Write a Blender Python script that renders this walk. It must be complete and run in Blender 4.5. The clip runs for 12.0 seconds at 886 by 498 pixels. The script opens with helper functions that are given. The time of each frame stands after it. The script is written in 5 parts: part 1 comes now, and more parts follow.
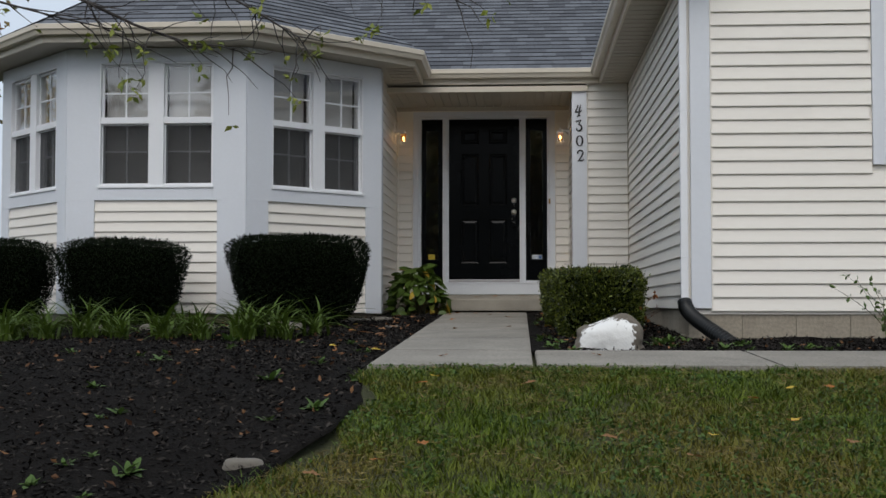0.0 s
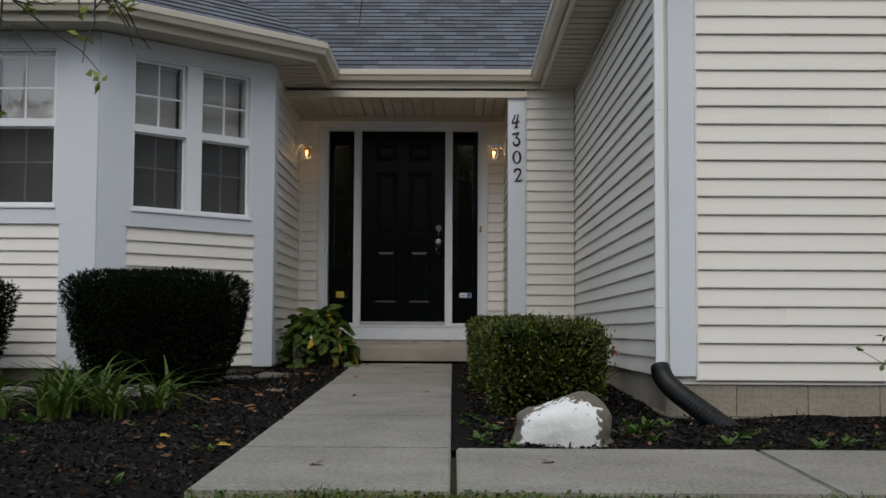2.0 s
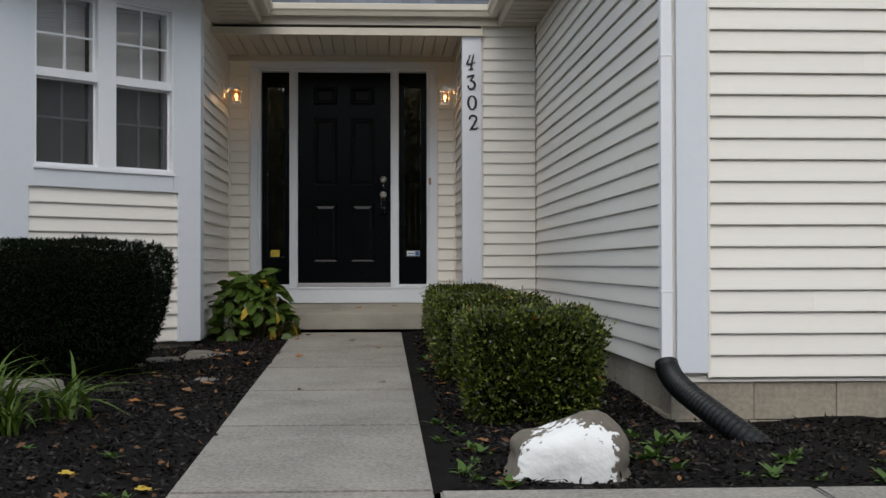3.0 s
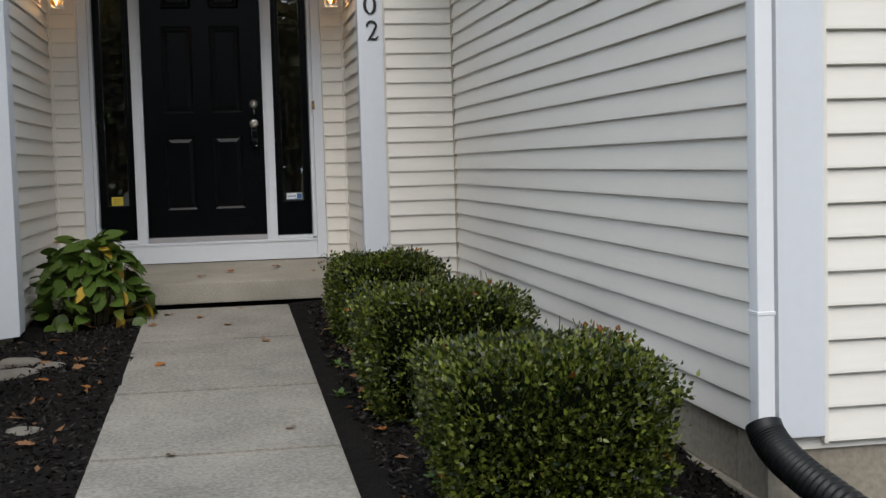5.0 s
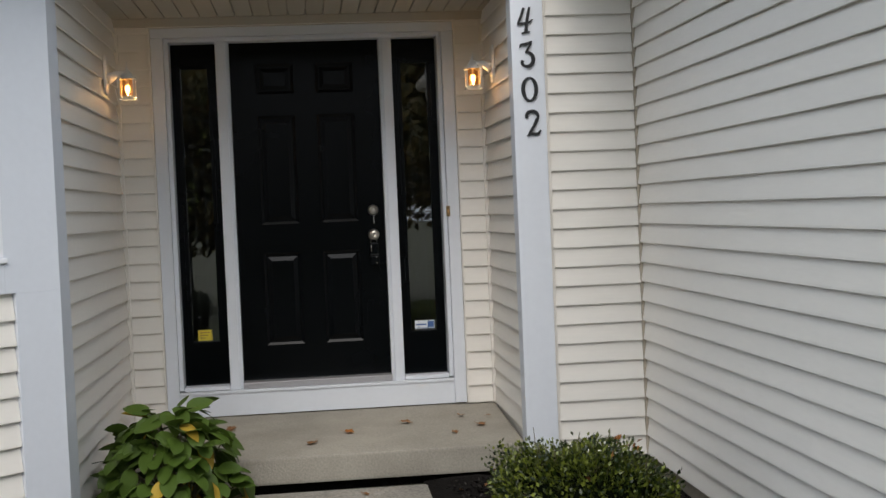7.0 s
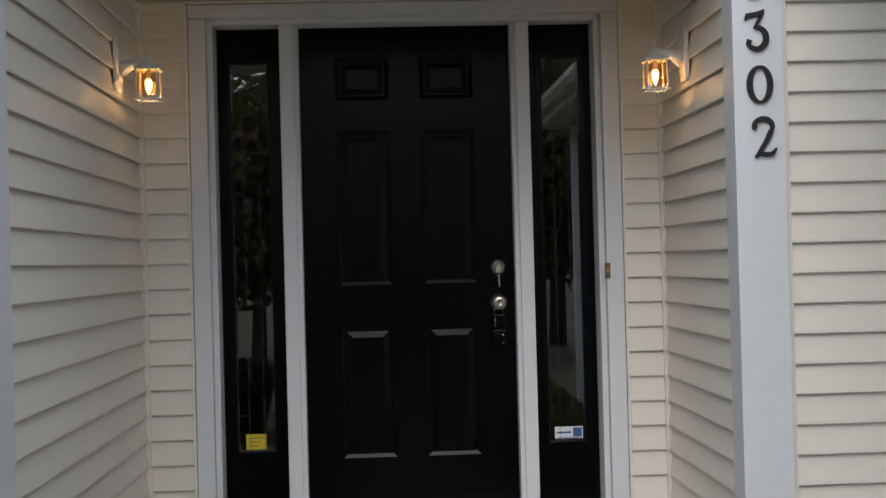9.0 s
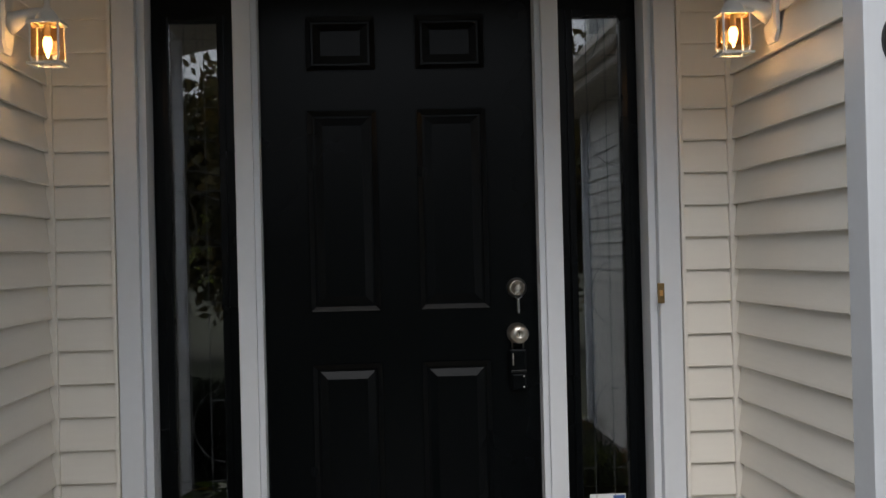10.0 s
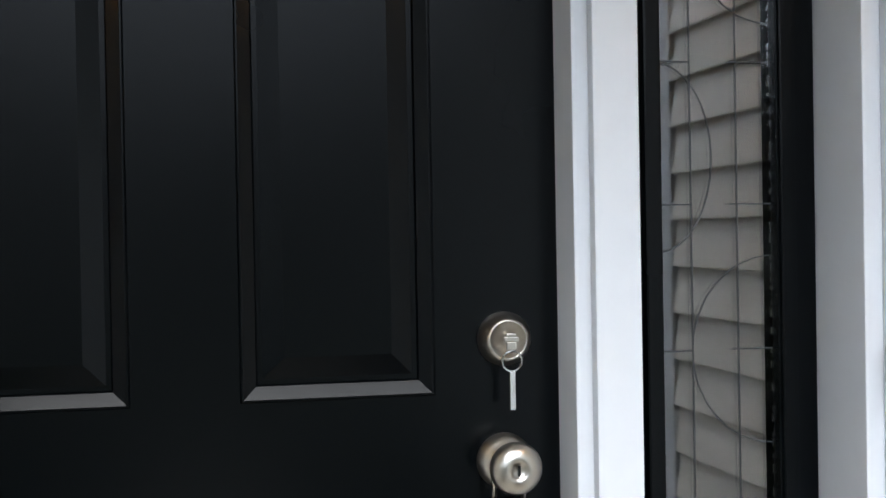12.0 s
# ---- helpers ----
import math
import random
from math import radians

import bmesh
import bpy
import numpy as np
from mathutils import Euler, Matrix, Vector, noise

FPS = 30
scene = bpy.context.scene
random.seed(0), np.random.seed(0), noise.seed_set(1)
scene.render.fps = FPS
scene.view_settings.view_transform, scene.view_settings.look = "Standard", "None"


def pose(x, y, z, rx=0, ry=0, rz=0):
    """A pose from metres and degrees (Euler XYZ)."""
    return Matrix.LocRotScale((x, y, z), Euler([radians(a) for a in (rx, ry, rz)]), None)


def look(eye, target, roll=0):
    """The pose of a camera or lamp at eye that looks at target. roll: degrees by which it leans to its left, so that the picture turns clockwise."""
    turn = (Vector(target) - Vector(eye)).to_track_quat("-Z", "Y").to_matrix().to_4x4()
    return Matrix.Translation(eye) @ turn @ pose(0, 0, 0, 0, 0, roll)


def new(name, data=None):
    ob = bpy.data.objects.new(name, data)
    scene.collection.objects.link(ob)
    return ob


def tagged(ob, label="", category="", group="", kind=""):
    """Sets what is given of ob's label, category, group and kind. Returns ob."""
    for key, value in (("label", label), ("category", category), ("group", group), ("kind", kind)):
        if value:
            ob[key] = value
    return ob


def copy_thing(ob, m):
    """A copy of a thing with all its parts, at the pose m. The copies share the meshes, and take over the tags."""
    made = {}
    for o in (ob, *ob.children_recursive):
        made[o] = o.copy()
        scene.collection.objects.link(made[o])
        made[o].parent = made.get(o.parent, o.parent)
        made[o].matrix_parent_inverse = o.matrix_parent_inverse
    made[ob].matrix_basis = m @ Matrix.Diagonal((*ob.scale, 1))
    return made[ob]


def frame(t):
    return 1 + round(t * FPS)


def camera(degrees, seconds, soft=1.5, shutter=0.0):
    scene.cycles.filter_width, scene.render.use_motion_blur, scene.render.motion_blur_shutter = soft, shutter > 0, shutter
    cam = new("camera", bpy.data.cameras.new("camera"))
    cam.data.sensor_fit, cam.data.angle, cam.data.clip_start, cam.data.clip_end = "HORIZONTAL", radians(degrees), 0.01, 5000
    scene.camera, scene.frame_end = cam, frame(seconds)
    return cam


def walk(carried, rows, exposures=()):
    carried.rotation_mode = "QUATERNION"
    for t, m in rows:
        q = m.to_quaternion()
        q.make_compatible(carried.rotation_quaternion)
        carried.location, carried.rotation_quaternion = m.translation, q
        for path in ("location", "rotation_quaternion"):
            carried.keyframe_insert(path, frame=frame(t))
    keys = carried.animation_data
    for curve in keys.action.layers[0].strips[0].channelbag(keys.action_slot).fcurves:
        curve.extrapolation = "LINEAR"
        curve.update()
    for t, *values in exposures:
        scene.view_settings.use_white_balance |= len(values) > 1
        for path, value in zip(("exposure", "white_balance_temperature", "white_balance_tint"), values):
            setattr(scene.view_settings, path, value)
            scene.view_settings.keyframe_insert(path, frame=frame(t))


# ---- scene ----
cam = camera(39.2, 12.0)
PATH = [
    (0, (0.452, -15.635, 0.134), (0.328, -13.641, 0.223), -0.0),
    (0.5, (0.466, -15.016, 0.192), (0.35, -13.022, 0.291), -0.2),
    (1, (0.489, -14.404, 0.255), (0.408, -12.409, 0.366), -0.3),
    (1.5, (0.495, -13.827, 0.302), (0.451, -11.831, 0.43), 0.1),
    (2, (0.522, -13.155, 0.348), (0.507, -11.159, 0.48), 0.3),
    (2.5, (0.457, -12.59, 0.477), (0.494, -10.593, 0.569), -0.1),
    (3, (0.336, -11.993, 0.615), (0.438, -9.996, 0.641), -0.1),
    (5, (0.128, -9.64, 0.961), (0.471, -7.674, 0.821), -1.6),
    (5.5, (0.07, -9.236, 1.157), (0.423, -7.273, 1.008), -1.6),
    (6, (0.053, -8.706, 1.319), (0.299, -6.723, 1.226), -2.3),
    (6.5, (0.029, -8.169, 1.418), (0.265, -6.185, 1.336), -2.4),
    (7, (-0.021, -7.558, 1.436), (0.193, -5.57, 1.37), -2.4),
    (7.5, (-0.063, -6.996, 1.39), (0.113, -5.004, 1.357), -2.2),
    (9.5, (-0.108, -4.667, 1.52), (-0.019, -2.67, 1.542), -1.4),
    (10, (-0.086, -4.054, 1.553), (0.024, -2.057, 1.563), -1.4),
    (10.5, (-0.158, -3.414, 1.517), (0.045, -1.424, 1.516), -1.2),
    (11, (-0.132, -2.78, 1.534), (0.144, -0.799, 1.495), -1.1),
    (11.5, (-0.04, -2.156, 1.561), (0.269, -0.182, 1.484), -1.1),
    (12, (0.004, -1.465, 1.569), (0.403, 0.495, 1.545), -1.0),
]
walk(cam, [(t, look(eye, target, roll)) for t, eye, target, roll in PATH], [(0.0, 0.0, 6500, 10), (1.0, -0.08, 6500, 10), (2.0, -0.22, 6500, 10), (2.5, 0.05, 6500, 10), (3.2, 0.17, 6500, 10), (5.0, 0.43, 6500, 10), (6.5, 0.66, 6500, 10), (7.5, 0.5, 6500, 10), (9.5, 0.42, 6500, 10), (10.5, 0.56, 6500, 10), (11.2, 0.95, 6450, 10), (11.5, 1.08, 6350, 10), (12.0, 1.88, 6050, 8)])


# ---- daylight: a dull, overcast autumn sky ----
world = bpy.data.worlds.new("overcast_sky")
scene.world = world
world.use_nodes = True
wn, wl = world.node_tree.nodes, world.node_tree.links
sky = wn.new("ShaderNodeTexSky")
sky.sky_type, sky.sun_disc = "NISHITA", False
sky.sun_elevation, sky.sun_rotation = radians(49), radians(186)
sky.dust_density, sky.air_density = 5.0, 1.0
grey = wn.new("ShaderNodeMix")
grey.data_type = "RGBA"
grey.inputs[0].default_value = 0.75
grey.inputs[7].default_value = (6.3, 7.1, 8.1, 1)
wl.new(sky.outputs[0], grey.inputs[6])
wl.new(grey.outputs[2], wn["Background"].inputs[0])
wn["Background"].inputs[1].default_value = 0.12
sun = new("sun", bpy.data.lights.new("sun", "SUN"))
sun.data.energy, sun.data.angle, sun.data.color = 1.15, radians(45), (1.0, 0.98, 0.95)
sun.matrix_world = look((-1.1, -10.5, 12), (0, 0, 0))


# ---- materials ----
def material(name, color, rough=0.5, grain=40.0, vary=0.08, bump=0.0, metal=0.0, patches=1.2, patch=0.06, per_piece=0.0, stretch=(1, 1, 1), spec=0.5, tint=None):
    """A surface with fine grain, larger uneven patches and a little difference from piece to piece."""
    m = bpy.data.materials.new(name)
    m.use_nodes = True
    n, l = m.node_tree.nodes, m.node_tree.links
    b = n["Principled BSDF"]
    b.inputs["Metallic"].default_value = metal
    b.inputs["Specular IOR Level"].default_value = spec
    tc = n.new("ShaderNodeTexCoord")
    mp = n.new("ShaderNodeMapping")
    mp.inputs["Scale"].default_value = stretch
    l.new(tc.outputs["Object"], mp.inputs[0])
    fine = n.new("ShaderNodeTexNoise")
    fine.inputs["Scale"].default_value, fine.inputs["Detail"].default_value = grain, 4
    l.new(mp.outputs[0], fine.inputs["Vector"])
    big = n.new("ShaderNodeTexNoise")
    big.inputs["Scale"].default_value, big.inputs["Detail"].default_value = patches, 5
    geo = n.new("ShaderNodeNewGeometry")
    l.new(geo.outputs["Position"], big.inputs["Vector"])
    add = n.new("ShaderNodeMath")
    add.operation = "MULTIPLY_ADD"
    l.new(fine.outputs[0], add.inputs[0])
    add.inputs[1].default_value = vary * 2
    add.inputs[2].default_value = 1 - vary
    add2 = n.new("ShaderNodeMath")
    add2.operation = "MULTIPLY_ADD"
    l.new(big.outputs[0], add2.inputs[0])
    add2.inputs[1].default_value = patch * 2
    add2.inputs[2].default_value = -patch
    tot = n.new("ShaderNodeMath")
    l.new(add.outputs[0], tot.inputs[0])
    l.new(add2.outputs[0], tot.inputs[1])
    last = tot
    if per_piece:
        info = n.new("ShaderNodeObjectInfo")
        pp = n.new("ShaderNodeMath")
        pp.operation = "MULTIPLY_ADD"
        l.new(info.outputs["Random"], pp.inputs[0])
        pp.inputs[1].default_value = per_piece * 2
        pp.inputs[2].default_value = -per_piece
        t2 = n.new("ShaderNodeMath")
        l.new(tot.outputs[0], t2.inputs[0])
        l.new(pp.outputs[0], t2.inputs[1])
        last = t2
    hue = n.new("ShaderNodeMix")
    hue.data_type = "RGBA"
    hue.inputs[6].default_value = (*color, 1)
    hue.inputs[7].default_value = (*(tint or color), 1)
    l.new(big.outputs[0], hue.inputs[0])
    mul = n.new("ShaderNodeVectorMath")
    mul.operation = "SCALE"
    l.new(hue.outputs[2], mul.inputs[0])
    l.new(last.outputs[0], mul.inputs["Scale"])
    l.new(mul.outputs[0], b.inputs["Base Color"])
    rg = n.new("ShaderNodeMath")
    rg.operation = "MULTIPLY_ADD"
    l.new(big.outputs[0], rg.inputs[0])
    rg.inputs[1].default_value, rg.inputs[2].default_value = 0.2, rough - 0.1
    l.new(rg.outputs[0], b.inputs["Roughness"])
    if bump:
        bp = n.new("ShaderNodeBump")
        bp.inputs["Strength"].default_value, bp.inputs["Distance"].default_value = 1.0, bump
        l.new(fine.outputs[0], bp.inputs["Height"])
        l.new(bp.outputs[0], b.inputs["Normal"])
    return m


def leaf_material(name, dark, light, rough=0.5, spec=0.3, few=1.0, dry=None):
    """Foliage: each leaf island takes its own shade, and lets some light through."""
    m = bpy.data.materials.new(name)
    m.use_nodes = True
    n, l = m.node_tree.nodes, m.node_tree.links
    b = n["Principled BSDF"]
    geo = n.new("ShaderNodeNewGeometry")
    mix = n.new("ShaderNodeMix")
    mix.data_type = "RGBA"
    mix.inputs[6].default_value, mix.inputs[7].default_value = (*dark, 1), (*light, 1)
    pw = n.new("ShaderNodeMath")
    pw.operation = "POWER"
    pw.inputs[1].default_value = few
    l.new(geo.outputs["Random Per Island"], pw.inputs[0])
    l.new(pw.outputs[0], mix.inputs[0])
    if dry:
        spots = n.new("ShaderNodeTexNoise")
        spots.inputs["Scale"].default_value, spots.inputs["Detail"].default_value = 1.1, 5
        l.new(geo.outputs["Position"], spots.inputs["Vector"])
        rp = n.new("ShaderNodeValToRGB")
        rp.color_ramp.elements[0].position, rp.color_ramp.elements[1].position = 0.44, 0.74
        l.new(spots.outputs[0], rp.inputs[0])
        green = mix
        mix = n.new("ShaderNodeMix")
        mix.data_type = "RGBA"
        l.new(rp.outputs[0], mix.inputs[0])
        l.new(green.outputs[2], mix.inputs[6])
        mix.inputs[7].default_value = (*dry, 1)
    l.new(mix.outputs[2], b.inputs["Base Color"])
    b.inputs["Roughness"].default_value = rough
    b.inputs["Specular IOR Level"].default_value = spec
    tr = n.new("ShaderNodeBsdfTranslucent")
    l.new(mix.outputs[2], tr.inputs[0])
    ms = n.new("ShaderNodeMixShader")
    ms.inputs[0].default_value = 0.2
    l.new(b.outputs[0], ms.inputs[1])
    l.new(tr.outputs[0], ms.inputs[2])
    l.new(ms.outputs[0], n["Material Output"].inputs[0])
    return m


def glass_material(name, tint=(1, 1, 1), gloss=0.02, facing=0.105):
    """A pane: see-through, with the mirror of a flat sheet."""
    m = bpy.data.materials.new(name)
    m.use_nodes = True
    n, l = m.node_tree.nodes, m.node_tree.links
    n.remove(n["Principled BSDF"])
    t, g, mx, lw = n.new("ShaderNodeBsdfTransparent"), n.new("ShaderNodeBsdfGlossy"), n.new("ShaderNodeMixShader"), n.new("ShaderNodeLayerWeight")
    pw, f = n.new("ShaderNodeMath"), n.new("ShaderNodeMath")
    pw.operation, f.operation = "POWER", "MULTIPLY_ADD"
    lw.inputs[0].default_value = 0.5
    l.new(lw.outputs["Facing"], pw.inputs[0])
    pw.inputs[1].default_value = 4.0
    l.new(pw.outputs[0], f.inputs[0])
    f.inputs[1].default_value, f.inputs[2].default_value = 0.88, facing
    t.inputs[0].default_value = (*tint, 1)
    g.inputs["Roughness"].default_value = gloss
    l.new(f.outputs[0], mx.inputs[0])
    l.new(t.outputs[0], mx.inputs[1])
    l.new(g.outputs[0], mx.inputs[2])
    l.new(mx.outputs[0], n["Material Output"].inputs[0])
    return m


SIDING = material("cream_vinyl", (0.79, 0.748, 0.675), 0.5, 9, 0.03, 0.0006, stretch=(1, 1, 6), patches=0.8, patch=0.05, per_piece=0.02, tint=(0.77, 0.735, 0.675))
TRIM = material("white_trim_paint", (0.67, 0.695, 0.735), 0.5, 30, 0.03, 0.0003, patch=0.05)
# cream vinyl toned down: shade under the eaves is held in its colour
SOFFIT = material("cream_soffit_with_shade", (0.46, 0.42, 0.345), 0.6, 20, 0.04, 0.0003, patch=0.06)
GUTTER = material("cream_gutter_metal", (0.62, 0.56, 0.46), 0.4, 12, 0.05, 0.0, patch=0.10)
BLACK = material("black_door_paint", (0.0005, 0.0012, 0.0019), 0.26, 60, 0.15, 0.00012, patch=0.10, spec=0.17)
SHINGLE = material("grey_asphalt_shingle", (0.085, 0.092, 0.105), 0.9, 160, 0.35, 0.002, patch=0.12, patches=2.0)


def tabs(m):
    """Shingle tabs of uneven width, each with its own shade, over the granules."""
    n, l = m.node_tree.nodes, m.node_tree.links
    tc = n.new("ShaderNodeTexCoord")
    br = n.new("ShaderNodeTexBrick")
    br.offset, br.offset_frequency, br.squash_frequency, br.squash = 0.37, 2, 3, 0.7
    for k, v in (("Scale", 1.0), ("Mortar Size", 0.002), ("Brick Width", 0.21), ("Row Height", 0.142), ("Bias", -0.1)):
        br.inputs[k].default_value = v
    br.inputs["Color1"].default_value, br.inputs["Color2"].default_value, br.inputs["Mortar"].default_value = (1.45, 1.45, 1.45, 1), (0.6, 0.6, 0.62, 1), (0.4, 0.4, 0.4, 1)
    l.new(tc.outputs["Object"], br.inputs[0])
    b = n["Principled BSDF"]
    old = b.inputs["Base Color"].links[0].from_socket
    mul = n.new("ShaderNodeVectorMath")
    mul.operation = "MULTIPLY"
    l.new(old, mul.inputs[0])
    l.new(br.outputs[0], mul.inputs[1])
    l.new(mul.outputs[0], b.inputs["Base Color"])


tabs(SHINGLE)
CONCRETE = material("pale_concrete", (0.205, 0.19, 0.164), 0.9, 62, 0.7, 0.005, patches=2.6, patch=0.34, tint=(0.25, 0.231, 0.197), per_piece=0.05)
STOOP = material("stained_concrete", (0.25, 0.225, 0.185), 0.9, 90, 0.35, 0.002, patches=3.0, patch=0.25, tint=(0.33, 0.305, 0.255))
BLOCK = material("foundation_concrete", (0.30, 0.262, 0.205), 0.9, 40, 0.4, 0.004, patches=2.5, patch=0.3, per_piece=0.06)
MULCH = material("dark_bark_mulch", (0.012, 0.0108, 0.0098), 0.95, 70, 0.5, 0.02, patches=3, patch=0.3, spec=0.05)
SOIL = material("lawn_soil", (0.024, 0.034, 0.006), 0.95, 60, 0.5, 0.02, patches=1.3, patch=0.3, tint=(0.042, 0.038, 0.012))
GLASS = glass_material("window_glass")
DOOR_GLASS = glass_material("sidelight_glass", (1, 1, 1), 0.008, 0.15)
CORNER = material("tan_corner_vinyl", (0.40, 0.345, 0.265), 0.6, 20, 0.05)
AMBER = glass_material("warm_lantern_glass", (1.0, 0.66, 0.30))
# near-black wall colour carries the darkness of unlit rooms behind the glass
DARK = material("painted_room_shade", (0.05, 0.05, 0.055), 0.8)

BLIND = material("grey_white_blind", (0.55, 0.54, 0.52), 0.6, 12, 0.03)
SASH = material("white_window_vinyl", (0.78, 0.79, 0.81), 0.4, 30, 0.02)
NICKEL = material("satin_nickel", (0.56, 0.53, 0.48), 0.3, 200, 0.04, 0.0, metal=1.0, patch=0.04)
BRASS = material("aged_brass", (0.26, 0.18, 0.09), 0.4, 80, 0.2, 0.0, metal=1.0)
CHROME = material("steel_shackle", (0.7, 0.7, 0.7), 0.2, 80, 0.05, 0.0, metal=1.0)
RUBBER = material("black_plastic", (0.006, 0.0068, 0.007), 0.42, 40, 0.15, spec=0.3)
NUMBER = material("black_number_enamel", (0.01, 0.01, 0.011), 0.45, 60, 0.1)
LAMP_WHITE = material("white_lamp_enamel", (0.74, 0.73, 0.70), 0.45, 40, 0.05)
YELLOW = material("yellow_sticker", (0.65, 0.50, 0.04), 0.5, 60, 0.1)
PALE = material("white_sticker", (0.75, 0.78, 0.80), 0.5, 60, 0.03)
BLUE = material("blue_print", (0.05, 0.12, 0.32), 0.5, 60, 0.05)
THRESH = material("grey_threshold_metal", (0.42, 0.41, 0.42), 0.45, 60, 0.08, metal=0.6)
CAMING = material("dark_lead_caming", (0.06, 0.065, 0.07), 0.5, 60, 0.1, metal=0.5)
ROCK = material("brown_field_stone", (0.13, 0.11, 0.085), 0.9, 18, 0.35, 0.01, patches=4, patch=0.25)
STONE = material("grey_edging_stone", (0.15, 0.135, 0.112), 0.9, 18, 0.3, 0.008, patches=4, patch=0.25)
BARK = material("dark_bark", (0.035, 0.030, 0.027), 0.9, 30, 0.4, 0.004, stretch=(1, 1, 0.3))
STEM = material("green_brown_stem", (0.09, 0.08, 0.04), 0.8, 30, 0.3)
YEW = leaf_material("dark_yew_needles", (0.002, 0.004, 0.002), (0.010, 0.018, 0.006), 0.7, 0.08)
BOX = leaf_material("boxwood_leaves", (0.007, 0.017, 0.002), (0.18, 0.21, 0.030), 0.30, 0.4, 2.0)
HYDRANGEA = leaf_material("hydrangea_leaf_green", (0.022, 0.054, 0.008), (0.11, 0.165, 0.026), 0.42)
GRASS = leaf_material("lawn_blades", (0.018, 0.044, 0.003), (0.165, 0.225, 0.012), dry=(0.155, 0.125, 0.020))
TUFT = leaf_material("dark_grass_tufts", (0.018, 0.044, 0.004), (0.11, 0.165, 0.016))
CLOVER = leaf_material("clover_leaf", (0.018, 0.048, 0.008), (0.10, 0.165, 0.028))
STRAW = leaf_material("dry_grass_straw", (0.10, 0.07, 0.022), (0.30, 0.24, 0.10))
LILY = leaf_material("daylily_blades", (0.040, 0.078, 0.010), (0.19, 0.25, 0.035), 0.5, 0.25, 1.5)
WEED = leaf_material("fresh_weed_leaf", (0.03, 0.070, 0.010), (0.10, 0.165, 0.032))
CHIP = leaf_material("mulch_chips", (0.003, 0.0025, 0.0025), (0.075, 0.067, 0.060), 0.9, 0.05, 2.3)
DRY = leaf_material("dry_brown_leaves", (0.06, 0.026, 0.013), (0.26, 0.13, 0.055), 0.7)
GOLD = leaf_material("yellow_autumn_leaves", (0.35, 0.22, 0.02), (0.55, 0.38, 0.05), 0.6)
RUST = leaf_material("rust_autumn_leaves", (0.12, 0.036, 0.010), (0.34, 0.13, 0.028), 0.6)
TWIGLEAF = leaf_material("yellow_green_leaves", (0.10, 0.14, 0.02), (0.28, 0.30, 0.05), 0.5)
FARLEAF = leaf_material("dull_tree_leaves", (0.05, 0.055, 0.02), (0.16, 0.11, 0.03), 0.6)
# near-black fill: the shade between the twigs, put into a colour
CORE = material("painted_bush_shade", (0.003, 0.004, 0.002), 1.0, 30, 0.4, spec=0.0)


def glow(name, color, strength):
    m = bpy.data.materials.new(name)
    m.use_nodes = True
    b = m.node_tree.nodes["Principled BSDF"]
    b.inputs["Base Color"].default_value = (*color, 1)
    b.inputs["Emission Color"].default_value = (*color, 1)
    b.inputs["Emission Strength"].default_value = strength
    return m


BULB = glow("lit_bulb", (1.0, 0.66, 0.32), 9.0)
BUTTON = glow("lit_bell_button", (0.5, 0.26, 0.08), 0.04)


# ---- helpers for building ----
def box_into(bm, x0, x1, y0, y1, z0, z1, bevel=0.0):
    v = [bm.verts.new(p) for p in ((x0, y0, z0), (x1, y0, z0), (x1, y1, z0), (x0, y1, z0), (x0, y0, z1), (x1, y0, z1), (x1, y1, z1), (x0, y1, z1))]
    f = [bm.faces.new([v[i] for i in q]) for q in ((3, 2, 1, 0), (4, 5, 6, 7), (0, 1, 5, 4), (1, 2, 6, 5), (2, 3, 7, 6), (3, 0, 4, 7))]
    if bevel:
        bmesh.ops.bevel(bm, geom=list({e for q in f for e in q.edges}), offset=bevel, segments=2, affect="EDGES", profile=0.7)
    return bm


def box(x0, x1, y0, y1, z0, z1, bevel=0.0):
    return box_into(bmesh.new(), x0, x1, y0, y1, z0, z1, bevel)


def mesh_of(name, bm, mat, smooth=False):
    bmesh.ops.recalc_face_normals(bm, faces=bm.faces[:])
    me = bpy.data.meshes.new(name)
    bm.to_mesh(me)
    bm.free()
    if mat:
        me.materials.append(mat)
    if smooth:
        for p in me.polygons:
            p.use_smooth = True
    return me


def part(name, bm, mat, parent=None, label="", at=None, smooth=False):
    """One mesh object, under a thing or a part if one is given."""
    me = bm if isinstance(bm, bpy.types.Mesh) else mesh_of(name, bm, mat, smooth)
    ob = new(name, me)
    ob.parent = parent
    if at is not None:
        ob.matrix_basis = at
    if label:
        ob["label"] = label
    return ob


def thing(name, at, label, category, group="", kind=""):
    ob = new(name)
    ob.empty_display_size = 0.1
    ob.matrix_basis = at
    return tagged(ob, label, category, group, kind)


def lathe(profile, seg=24, axis="z"):
    """A turned solid from (radius, height) pairs."""
    bm = bmesh.new()
    rings = []
    for r, h in profile:
        ring = []
        for i in range(seg):
            a = 2 * math.pi * i / seg
            p = (r * math.cos(a), r * math.sin(a), h)
            if axis == "y":
                p = (p[0], -p[2], p[1])
            ring.append(bm.verts.new(p))
        rings.append(ring)
    for a, b in zip(rings, rings[1:]):
        for i in range(seg):
            bm.faces.new((a[i], a[(i + 1) % seg], b[(i + 1) % seg], b[i]))
    bm.faces.new(rings[0][::-1])
    bm.faces.new(rings[-1])
    return bm


